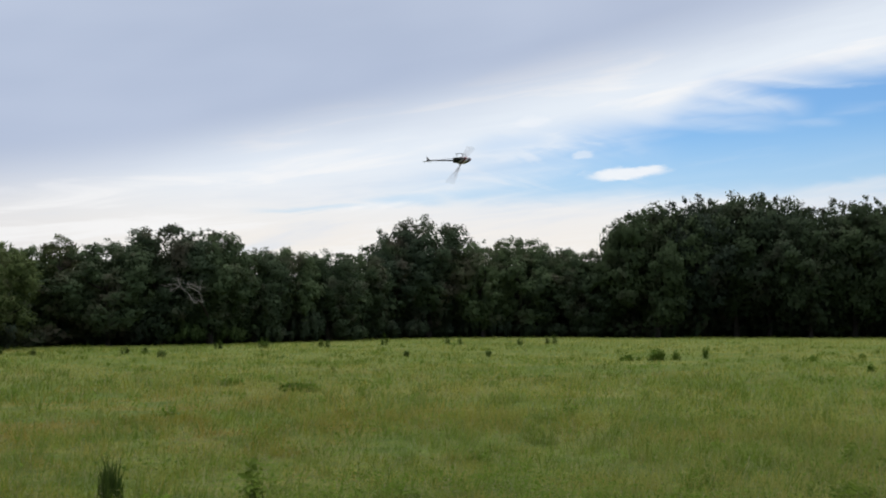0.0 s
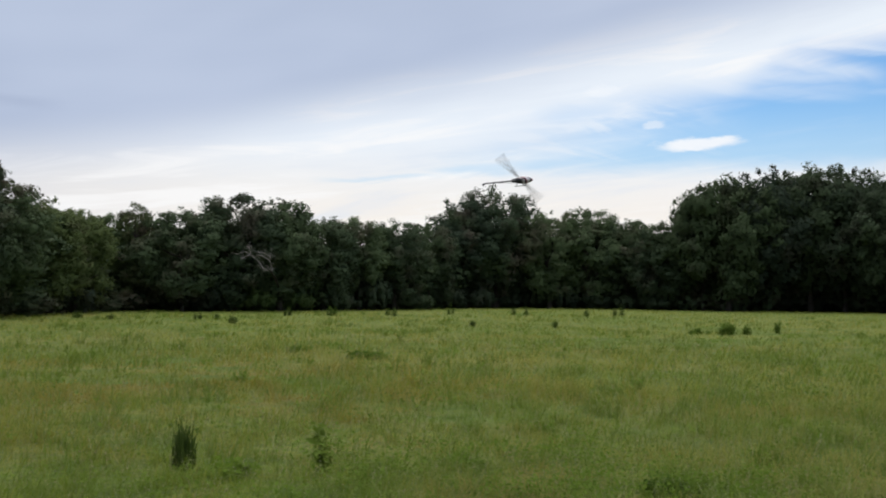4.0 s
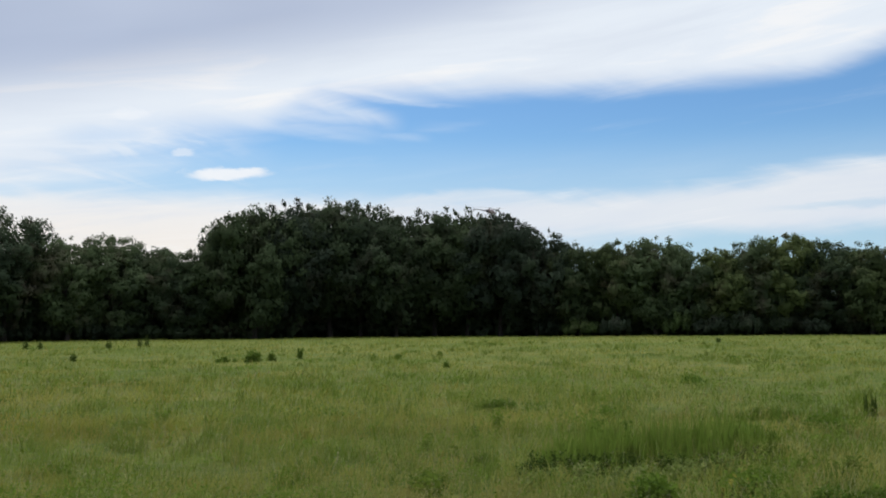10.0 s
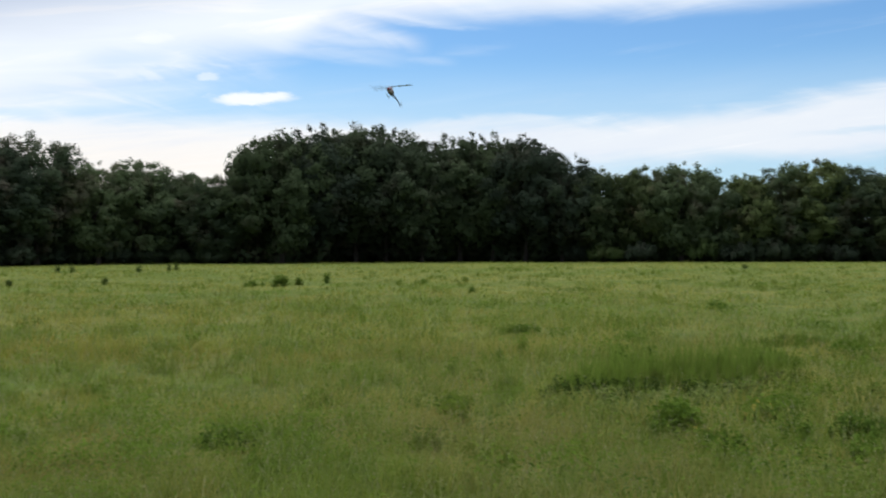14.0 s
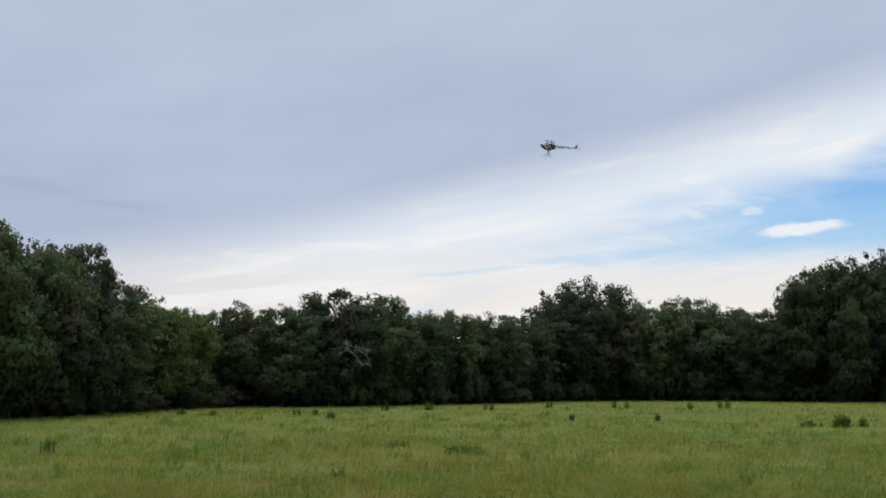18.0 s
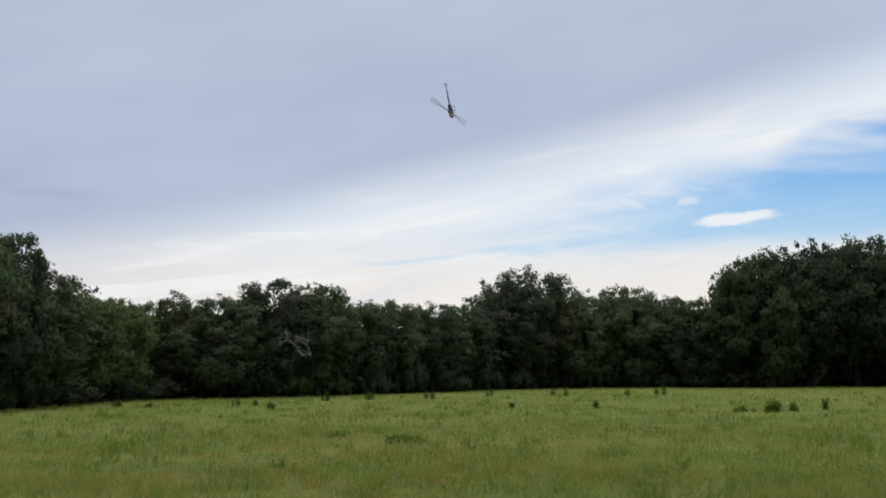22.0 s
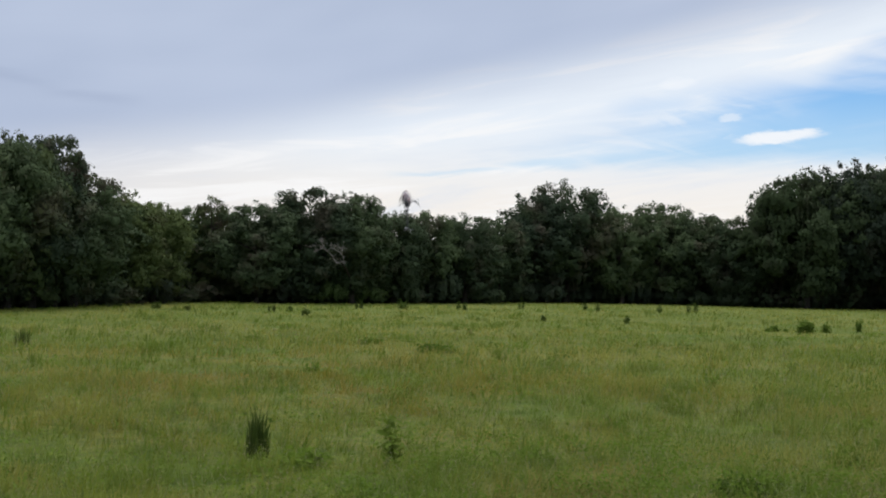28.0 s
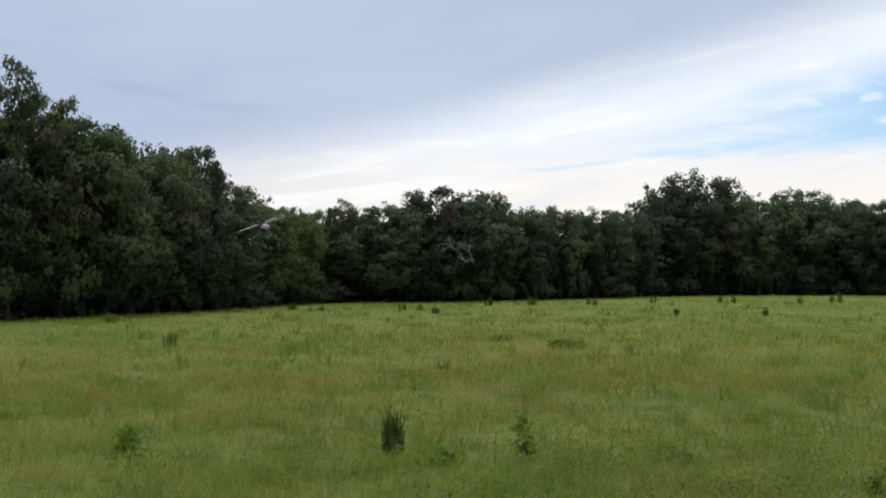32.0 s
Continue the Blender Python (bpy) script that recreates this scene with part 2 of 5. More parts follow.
WEED = leaf_material("weed_leaf", (0.078, 0.140, 0.018), (0.125, 0.190, 0.028), (0.17, 0.165, 0.04), 0.45, 0.5, gloss=0.03)
# darkest leaf green; along the tall grass it also stands in for shade
DARK_SHADE_WEED = leaf_material("dark_shade_leaf", (0.034, 0.060, 0.012), (0.060, 0.098, 0.018), (0.085, 0.080, 0.030), 0.3, 0.6, gloss=0.03)
DARKWEED = leaf_material("dark_weed_leaf", (0.056, 0.102, 0.015), (0.090, 0.150, 0.022), (0.11, 0.12, 0.03), 0.4, 0.5, gloss=0.03)
YELLOW = leaf_material("yellowed_leaf", (0.24, 0.22, 0.040), (0.34, 0.30, 0.06), (0.30, 0.20, 0.05), 0.4, 0.6, gloss=0.03)


def field_colour(n, at):
    """Meadow colour over the plan: green with straw, olive and reddish seed-head patches."""
    flat = n.add("ShaderNodeVectorMath", operation="MULTIPLY")
    n.link(at, flat.inputs[0])
    flat.inputs[1].default_value = (1, 1, 0)
    flat = flat.outputs[0]
    large = n.noise(flat, 0.07, 4.0, 0.55, 0.5)
    middle = n.noise(flat, 0.42, 4.0, 0.6, 0.3)
    small = n.noise(flat, 2.1, 3.0, 0.6)
    c = n.mix(n.ramp(large, 0.38, 0.60), (0.142, 0.200, 0.032), (0.222, 0.245, 0.056))
    c = n.mix(n.math("MULTIPLY", n.ramp(middle, 0.50, 0.68), 0.5), c, (0.272, 0.246, 0.085))
    c = n.mix(n.math("MULTIPLY", n.ramp(middle, 0.47, 0.32), 0.75), c, (0.080, 0.148, 0.019))
    # beds of reddish seed heads and of straw
    for x, y, reach, colour, much in ((-4.0, 14.0, 15.0, (0.125, 0.200, 0.016), 0.85), (-2.0, 8.5, 6.0, (0.130, 0.190, 0.018), 0.7), (13.0, 12.0, 10.0, (0.205, 0.215, 0.105), 0.45), (-7.0, 16.0, 12.0, (0.258, 0.148, 0.048), 0.72), (3.0, 13.0, 5.0, (0.200, 0.180, 0.065), 0.45), (-2.0, 27.0, 15.0, (0.260, 0.195, 0.045), 0.5),
                                      (14.0, 9.0, 5.5, (0.220, 0.195, 0.100), 0.6), (4.5, 7.5, 7.0, (0.215, 0.205, 0.105), 0.5), (0.2, 7.4, 1.8, (0.210, 0.150, 0.075), 0.45), (-17.0, 30.0, 10.0, (0.230, 0.250, 0.115), 0.6)):
        gap = n.add("ShaderNodeVectorMath", operation="DISTANCE")
        n.link(flat, gap.inputs[0])
        gap.inputs[1].default_value = (x, y, 0)
        bed = n.math("MULTIPLY", n.ramp(gap.outputs["Value"], reach, reach * 0.3), n.ramp(n.math("ADD", middle, n.math("MULTIPLY", small, 0.5)), 0.60, 0.86))
        c = n.mix(n.math("MULTIPLY", bed, much), c, colour)
    # low bands that lie across the field, and tufts darker and paler
    band = n.add("ShaderNodeVectorMath", operation="MULTIPLY")
    n.link(flat, band.inputs[0])
    band.inputs[1].default_value = (0.35, 1.0, 0)
    strip = n.noise(band.outputs[0], 0.24, 3.0, 0.5, 0.4)
    c = n.mix(n.math("MULTIPLY", n.ramp(strip, 0.51, 0.60), 0.65), c, (0.118, 0.195, 0.024))
    c = n.mix(n.math("MULTIPLY", n.ramp(strip, 0.49, 0.40), 0.60), c, (0.270, 0.280, 0.090))
    clump = n.noise(flat, 0.95, 4.0, 0.65, 0.6)
    c = n.mix(n.math("MULTIPLY", n.ramp(clump, 0.49, 0.38), 0.85), c, (0.076, 0.136, 0.020))
    c = n.mix(n.math("MULTIPLY", n.ramp(clump, 0.53, 0.62), 0.40), c, (0.270, 0.215, 0.090))
    c = n.mix(n.math("MULTIPLY", n.ramp(small, 0.54, 0.74), 0.30), c, (0.235, 0.192, 0.062))
    c = n.mix(n.math("MULTIPLY", n.ramp(small, 0.46, 0.28), 0.45), c, (0.070, 0.130, 0.022))
    mat = n.noise(flat, 6.5, 4.0, 0.65, 0.5)
    c = n.mix(n.math("MULTIPLY", n.ramp(mat, 0.52, 0.68), 0.38), c, (0.250, 0.215, 0.095))
    c = n.mix(n.math("MULTIPLY", n.ramp(mat, 0.47, 0.34), 0.42), c, (0.082, 0.128, 0.026))
    warm = n.add("ShaderNodeVectorMath", operation="MULTIPLY")
    n.link(c, warm.inputs[0])
    warm.inputs[1].default_value = (0.965, 0.955, 0.66)
    return warm.outputs[0]


def grass_material():
    m, n, shader = material("meadow_grass", 0.7, 0.0, 0.2)
    c = field_colour(n, place(n))
    rnd = island(n)
    c = n.mix(n.math("MULTIPLY", n.ramp(rnd, 0.5, 1.0, False), 0.24), c, (0.270, 0.290, 0.105))
    c = n.mix(n.math("MULTIPLY", n.ramp(rnd, 0.35, 0.0, False), 0.30), c, (0.100, 0.155, 0.028))
    n.link(c, shader.inputs["Base Color"])
    thin = n.add("ShaderNodeBsdfTranslucent")
    n.link(c, thin.inputs[0])
    blend = n.add("ShaderNodeMixShader")
    blend.inputs[0].default_value = 0.5
    n.link(shader.outputs[0], blend.inputs[1])
    n.link(thin.outputs[0], blend.inputs[2])
    n.link(blend.outputs[0], n.tree.nodes["Material Output"].inputs[0])
    return m


def ground_material():
    m, n, shader = material("meadow_floor", 0.9, 0.0, 0.1)
    at = place(n)
    c = field_colour(n, at)
    fine = n.noise(at, 9.0, 5.0, 0.7)
    c = n.mix(n.math("ADD", n.math("MULTIPLY", n.ramp(fine, 0.66, 0.38), 0.5), 0.3), c, (0.062, 0.085, 0.024))
    n.link(c, shader.inputs["Base Color"])
    bumped(n, shader, fine, 0.8, 0.15)
    return m


def bark_material(name, a, b):
    m, n, shader = material(name, 0.9, 0.0, 0.1)
    at = n.add("ShaderNodeTexCoord").outputs["Object"]
    stretch = n.add("ShaderNodeVectorMath", operation="MULTIPLY")
    n.link(at, stretch.inputs[0])
    stretch.inputs[1].default_value = (6, 6, 1.2)
    f = n.noise(stretch.outputs[0], 2.0, 5.0, 0.65)
    n.link(n.mix(n.ramp(f, 0.35, 0.65), a, b), shader.inputs["Base Color"])
    bumped(n, shader, f, 0.7, 0.05)
    return m


GRASS = grass_material()
GROUND = ground_material()
BARK = bark_material("oak_bark", (0.020, 0.017, 0.014), (0.050, 0.043, 0.036))
DEADWOOD = bark_material("bleached_wood", (0.11, 0.098, 0.088), (0.23, 0.215, 0.20))


# ---- mesh helpers ----
def mesh_from(name, verts, faces, mat):
    """A mesh from arrays; faces all of one size."""
    me = bpy.data.meshes.new(name)
    verts, faces = np.asarray(verts, np.float32), np.asarray(faces, np.int32)
    k = faces.shape[1]
    me.vertices.add(len(verts))
    me.vertices.foreach_set("co", verts.ravel())
    me.loops.add(faces.size)
    me.loops.foreach_set("vertex_index", faces.ravel())
    me.polygons.add(len(faces))
    me.polygons.foreach_set("loop_start", np.arange(0, faces.size, k, dtype=np.int32))
    me.update(calc_edges=True)
    me.materials.append(mat)
    return me


def part(name, bm, mat, parent, label="", smooth=False):
    me = bpy.data.meshes.new(name)
    bm.to_mesh(me)
    bm.free()
    me.materials.append(mat)
    if smooth:
        for p in me.polygons:
            p.use_smooth = True
    ob = new(name, me)
    ob.parent = parent
    return tagged(ob, label)


def hold(name, me, parent=None, label=""):
    ob = new(name, me)
    ob.parent = parent
    return tagged(ob, label)


def tube(bm, points, radii, sides=8):
    """A tapered, bent tube through the points."""
    rings = []
    for i, (p, r) in enumerate(zip(points, radii)):
        a, b = Vector(points[max(i - 1, 0)]), Vector(points[min(i + 1, len(points) - 1)])
        q = (b - a).to_track_quat("Z", "Y").to_matrix()
        rings.append([bm.verts.new(Vector(p) + q @ Vector((r * math.cos(2 * math.pi * k / sides), r * math.sin(2 * math.pi * k / sides), 0)))
                      for k in range(sides)])
    for lo, hi in zip(rings, rings[1:]):
        for k in range(sides):
            bm.faces.new((lo[k], lo[(k + 1) % sides], hi[(k + 1) % sides], hi[k]))
    bm.faces.new(rings[0][::-1])
    bm.faces.new(rings[-1])


def sprays(rng, centre, normal, size, jitter=0.55):
    """Leaf sprays: one three-cornered leaf group at each centre, facing roughly along its normal. Returns verts, faces."""
    n = len(centre)
    nrm = normal + rng.normal(0, jitter, (n, 3))
    nrm /= np.linalg.norm(nrm, axis=1, keepdims=True) + 1e-9
    side = np.cross(nrm, rng.normal(0, 1, (n, 3)))
    side /= np.linalg.norm(side, axis=1, keepdims=True) + 1e-9
    up = np.cross(nrm, side)
    s = size[:, None]
    v = np.stack([centre - side * s * rng.uniform(0.35, 0.6, (n, 1)) - up * s * rng.uniform(0.1, 0.4, (n, 1)),
                  centre + side * s * rng.uniform(0.35, 0.6, (n, 1)) - up * s * rng.uniform(0.1, 0.4, (n, 1)),
                  centre + up * s * rng.uniform(0.45, 0.8, (n, 1))], 1)
    return v.reshape(-1, 3), np.arange(n * 3).reshape(n, 3)


def leaflets(rng, centre, normal, size, jitter=0.5):
    """Pointed four-cornered leaves, folded along the rib. Returns verts, faces."""
    n = len(centre)
    nrm = normal + rng.normal(0, jitter, (n, 3))
    nrm /= np.linalg.norm(nrm, axis=1, keepdims=True) + 1e-9
    side = np.cross(nrm, rng.normal(0, 1, (n, 3)))
    side /= np.linalg.norm(side, axis=1, keepdims=True) + 1e-9
    along = np.cross(nrm, side)
    s = size[:, None]
    v = np.stack([centre - along * s * 0.6, centre + side * s * 0.28 + nrm * s * 0.10, centre + along * s * 0.7 - nrm * s * 0.12, centre - side * s * 0.28 + nrm * s * 0.10], 1)
    i = np.arange(n)[:, None] * 4
    return v.reshape(-1, 3), np.concatenate([i + [0, 1, 2], i + [0, 2, 3]])


# ---- large structure: the field ----
def rise(x, y):
    """Height of the meadow's floor: slow swells, and small lumps near by."""
    d = math.hypot(x, y)
    k = max(0.0, 1.0 - d / 70.0)
    return 0.05 * k * noise.noise(Vector((x * 0.25, y * 0.25, 0))) + 0.10 * k * noise.noise(Vector((x * 0.06, y * 0.06, 7)))


def make_ground():
    radii = [0.0] + [1.5 * 1.13 ** i for i in range(64)]
    sides = 128
    verts, quads = [], []
    for r in radii[1:]:
        for k in range(sides):
            x, y = r * math.cos(2 * math.pi * k / sides), r * math.sin(2 * math.pi * k / sides)
            verts.append((x, y, rise(x, y)))
    for i in range(len(radii) - 2):
        for k in range(sides):
            a, b = i * sides + k, i * sides + (k + 1) % sides
            quads.append((a, a + sides, b + sides, b))
    me = bpy.data.meshes.new("ground")
    verts.append((0, 0, 0))
    quads += [(k, (k + 1) % sides, len(verts) - 1) for k in range(sides)]
    me.from_pydata(verts, [], quads)
    me.materials.append(GROUND)
    for p in me.polygons:
        p.use_smooth = True
    return tagged(new("ground", me), "wide unmown green meadow with straw-coloured patches", "meadow", kind="structure")


make_ground()


# ---- trees ----
def crown_mesh(seed, lobes, count, size, shape, mat, middle=(0, 0, 5), squash=0.85):
    """A crown of unit height 10: boughs that each carry many small clumps of leaf sprays, with sprigs that break the outline."""
    rng = np.random.default_rng(seed)
    spots = shape(rng, lobes)
    # boughs into clumps
    centres, ways, sizes, loft = [], [], [], []
    for c, r in spots:
        k = max(2, int(5.5 * r * r + 2))
        d = rng.normal(0, 1, (k, 3))
        d /= np.linalg.norm(d, axis=1, keepdims=True)
        d[:, 2] = np.where(rng.random(k) < 0.6, np.abs(d[:, 2]), d[:, 2])
        centres.append(np.array(c) + d * r * rng.uniform(0.55 if r > 0.7 else 0.0, 1.08 if r > 0.7 else 0.75, (k, 1)) * (1.0, 1.0, squash))
        ways.append(d)
        loft.append(np.full(k, 0.5 if r > 0.7 else 0.15))
        sizes.append(rng.uniform(0.30, 0.72, k) * math.sqrt(min(r, 1.3)))
    centres, ways, sizes, loft = np.concatenate(centres), np.concatenate(ways), np.concatenate(sizes), np.concatenate(loft)
    # clumps into leaf sprays
    per = np.maximum(6, (count * sizes ** 2 * np.where(loft > 0.3, 1.0, 0.75)).astype(int))
    c, w, s = np.repeat(centres, per, axis=0), np.repeat(ways, per, axis=0), np.repeat(sizes, per)
    n = len(c)
    e = rng.normal(0, 1, (n, 3))
    e /= np.linalg.norm(e, axis=1, keepdims=True)
    up = np.repeat(loft, per)
    e[:, 2] = np.where(rng.random(n) < up, np.abs(e[:, 2]), e[:, 2])
    p = c + e * (s * rng.uniform(np.where(up > 0.3, 0.35, 0.05), 1.15, n) ** 0.8)[:, None] * (1.0, 1.0, 0.78)
    # sprigs that stand out from the upper clumps
    top = np.where(centres[:, 2] > 4.5)[0]
    reach = rng.uniform(0.7, 1.0, len(top))[:, None] * sizes[top][:, None]
    out = ways[top] * 0.6 + rng.normal(0, 0.45, (len(top), 3)) + (0, 0, 0.55)
    out /= np.maximum(1.0, np.linalg.norm(out, axis=1, keepdims=True))
    for u in (0.7, 0.82, 0.92, 1.0):
        p = np.concatenate([p, centres[top] + out * reach * u + rng.normal(0, 0.035, (len(top), 3))])
        e = np.concatenate([e, out / np.linalg.norm(out, axis=1, keepdims=True)])
        w = np.concatenate([w, ways[top]])
    whole = p - np.array(middle)
    whole /= np.linalg.norm(whole, axis=1, keepdims=True) + 1e-6
    facing = e * 0.62 + w * 0.35 + whole * 0.30 + rng.normal(0, 0.13, (len(p), 3))
    facing /= np.linalg.norm(facing, axis=1, keepdims=True)
    grown = size * rng.uniform(0.5, 1.5, len(p))
    grown[n:] *= 0.75
    v, f = sprays(rng, p, facing, grown, 0.5)
    vs, fs, ns, base = [v], [f], [np.repeat(facing, 3, axis=0)], len(v)
    # broad leaf masses inside keep the sky from showing through the middle
    for c, r in spots:
        if r < 0.7 or c[2] > 8.2:
            continue
        k = 90 if count > 80 else 40
        d = rng.normal(0, 1, (k, 3))
        d /= np.linalg.norm(d, axis=1, keepdims=True)
        v, f = sprays(rng, np.array(c) + d * r * rng.uniform(0.25, 0.80, (k, 1)) * (1, 1, squash), d, r * rng.uniform(0.20, 0.34, k) * (1.0 if count > 80 else 1.5), 0.3)
        vs.append(v)
        fs.append(f + base)
        ns.append(np.repeat(d, 3, axis=0))
        base += len(v)
    # twigs that carry the small tufts
    for c, r in spots:
        if r < 0.7:
            c = np.array(c)
            foot, side = c * (0.72, 0.72, 1.0) - (0, 0, 1.5), np.array((-c[1], c[0], 0.0)) / (math.hypot(c[0], c[1]) + 1e-6) * 0.035
            for lean in (side, np.array((0.0, 0.0, 0.035)) + side * 0.4):
                vs.append(np.stack([foot - lean, foot + lean, c + (0, 0, r * 0.6)]))
                fs.append(np.array([[0, 1, 2]]) + base)
                ns.append(np.repeat([(c - foot) / np.linalg.norm(c - foot)], 3, axis=0))
                base += 3
    verts, faces, normals = np.concatenate(vs), np.concatenate(fs), np.concatenate(ns)
    verts[:, 2] *= (10.0 if shape is not shrub else 4.2) / np.percentile(verts[:, 2], 99.6)
    flat = np.cross(verts[faces[:, 1]] - verts[faces[:, 0]], verts[faces[:, 2]] - verts[faces[:, 0]])
    turned = (flat * normals[faces[:, 0]]).sum(1) < 0
    faces[turned] = faces[turned][:, ::-1]
    me = mesh_from("crown", verts, faces, mat)
    me.polygons.foreach_set("use_smooth", np.ones(len(faces), dtype=bool))
    me.normals_split_custom_set_from_vertices(normals.tolist())
    return me


def crest(rng, count, wide, low, high, fall):
    """Airy tufts along a crown's top, with the sky between them."""
    out = []
    for i in range(count):
        a, d = i * 2.399 + rng.uniform(-0.3, 0.3), wide * math.sqrt((i + 0.5) / count)
        out.append(((d * math.cos(a), d * math.sin(a), rng.uniform(low, high) - fall * d * d), rng.uniform(0.20, 0.46)))
    return out


def dome(rng, lobes, low=1.5):
    """Broad crown that hangs over the wood's dark edge."""
    out = []
    for i in range(lobes):
        u = (i + 0.5) / lobes
        z = low + (8.6 - low) * u
        w = 3.7 * math.sqrt(max(0.05, 1 - ((z - 5.0) / 4.6) ** 2))
        a = i * 2.399 + rng.uniform(-0.5, 0.5)
        rr = w * rng.uniform(0.45, 0.95)
        r = rng.uniform(0.95, 1.75) * (1.0 if z < 7.4 else 0.75)
        out.append(((rr * math.cos(a), rr * math.sin(a), min(z, 9.9 - r * 0.9)), r))
    out.append(((rng.uniform(-0.6, 0.6), rng.uniform(-0.6, 0.6), 8.7), 1.0))
    # small tufts that break the outline
    for i in range(22):
        z = rng.uniform(4.0, 9.1)
        w = 3.95 * math.sqrt(max(0.05, 1 - ((z - 5.0) / 4.7) ** 2))
        a = i * 2.399 + rng.uniform(-0.4, 0.4)
        out.append(((w * math.cos(a), w * math.sin(a), z), rng.uniform(0.32, 0.62)))
    return out


def spreading(rng, lobes):
    """Old tree whose crown overhangs a deep shade."""
    out = [((x * 1.1, y * 1.1, z * 0.84), r) for (x, y, z), r in dome(rng, lobes, 1.8)]
    return out + crest(rng, 54, 3.7, 7.3, 8.8, 0.15)


def skirted(rng, lobes):
    """Crown of a tree inside the wood, leafy down to the ground."""
    return dome(rng, lobes - 8, 0.7) + [((2.6 * math.cos(k * 0.8), 2.6 * math.sin(k * 0.8), rng.uniform(0.5, 1.0)), rng.uniform(1.0, 1.4)) for k in range(8)]


def loose(rng, lobes):
    """Taller crown with separate tufts and gaps at the top."""
    out = dome(rng, lobes - 8)
    out = [((x * 0.9, y * 0.9, z * 0.88), r) for (x, y, z), r in out]
    return out + crest(rng, 36, 3.3, 7.4, 8.8, 0.14)


def umbrella(rng, lobes):
    """Old pine: broad flat tufts with gaps on a bare stem, over a skirt of lower trees' leaves."""
    out = [((1.9 * math.cos(k * 2.4), 1.9 * math.sin(k * 2.4), 0.8 + 0.55 * k), rng.uniform(1.1, 1.6)) for k in range(9)]
    for i in range(lobes):
        u = (i + rng.random()) / lobes
        z = 5.8 + 3.9 * u
        d = 3.0 * math.sqrt(max(0.04, 1 - ((u - 0.35) / 0.72) ** 2)) * rng.uniform(0.35, 1.0)
        out.append(((d * math.cos(i * 2.399), d * math.sin(i * 2.399), z), rng.uniform(0.5, 0.85)))
    return out


def shrub(rng, lobes):
    """Low spreading undergrowth, 10 units wide and about 4 high."""
    out = []
    for i in range(lobes):
        a, d = i * 2.399, 3.9 * math.sqrt((i + 0.5) / lobes)
        r = rng.uniform(0.8, 1.4)
        out.append(((d * math.cos(a), d * math.sin(a), r * 0.7 + rng.uniform(0.0, 1.9) * (1 - d / 5.0)), r))
    return out


def trunk_mesh(seed, top, radius, mat, limbs=7):
    rng = random.Random(seed)
    bm = bmesh.new()
    pts = [(rng.uniform(-0.12, 0.12) * i, rng.uniform(-0.12, 0.12) * i, -0.15 + top * i / 5) for i in range(6)]
    tube(bm, pts, [radius * (1.35 if i == 0 else 1 - 0.16 * i) for i in range(6)], 9)
    for i in range(limbs):
        s = Vector(pts[2 + i % 3])
        a, reach = i * 2.399, rng.uniform(1.6, 3.0)
        e = s + Vector((reach * math.cos(a), reach * math.sin(a), rng.uniform(0.6, 2.2)))
        m = (s + e) / 2 + Vector((0, 0, -0.2))
        tube(bm, [s, m, e], [radius * 0.42, radius * 0.3, radius * 0.1], 6)
    me = bpy.data.meshes.new("trunk")
    bm.to_mesh(me)
    bm.free()
    me.materials.append(mat)
    return me


CROWNS = {
    "oak": [crown_mesh(11 + i, 34, 195, 0.18, dome, OAK) for i in range(5)],
    "spreading": [crown_mesh(21 + i, 34, 200, 0.18, spreading, LIVE_OAK) for i in range(4)],
    "tall": [crown_mesh(31 + i, 38, 195, 0.18, loose, OAK) for i in range(4)],
    "olive": [crown_mesh(36 + i, 36, 195, 0.18, loose, OLIVE) for i in range(3)],
    "inner": [crown_mesh(41 + i, 26, 26, 0.45, skirted, OAK) for i in range(3)],
    "umbrella": [crown_mesh(61 + i, 26, 300, 0.17, umbrella, PINE, squash=0.6) for i in range(3)],
    "near_inner": [crown_mesh(81 + i, 26, 90, 0.26, skirted, OAK) for i in range(2)],
    "near_bush": [crown_mesh(91 + i, 20, 130, 0.22, shrub, BUSH, (0, 0, 0)) for i in range(3)],
    "bush": [crown_mesh(71 + i, 20, 90, 0.24, shrub, FRESH if i == 3 else BUSH, (0, 0, 0)) for i in range(4)],
}
TRUNKS = {"oak": [trunk_mesh(1 + i, 7.0, 0.30, BARK) for i in range(2)], "tall": [trunk_mesh(5, 8.2, 0.26, BARK, 9)],
          "spreading": [trunk_mesh(3 + i, 7.4, 0.20, BARK, 9) for i in range(2)], "olive": [trunk_mesh(10, 8.2, 0.24, BARK, 9)],
          "inner": [trunk_mesh(6, 7.0, 0.3, BARK)], "umbrella": [trunk_mesh(8, 9.0, 0.2, BARK, 9)], "bush": [trunk_mesh(9, 2.4, 0.12, BARK, 6)]}
TREE_WORDS = {
    "oak": ("oak_tree", "tree", "dark green broadleaf tree, leafy to the meadow's edge"),
    "tall": ("broadleaf_tree", "tree", "tall dark green tree with loose tufts at its top"),
    "spreading": ("oak_tree", "tree", "old dark green tree overhanging deep shade"),
    "olive": ("broadleaf_tree", "tree", "olive green tree with a loose ragged top"),
    "inner": ("woodland_tree", "tree", "dark green broadleaf tree behind the wood's edge"),
    "umbrella": ("pine_tree", "tree", "tall dark pine with broad flat tufts and gaps"),
    "bush": ("bush", "bush", "dark green bush at the foot of the wood"),
}
dice = random.Random(5)


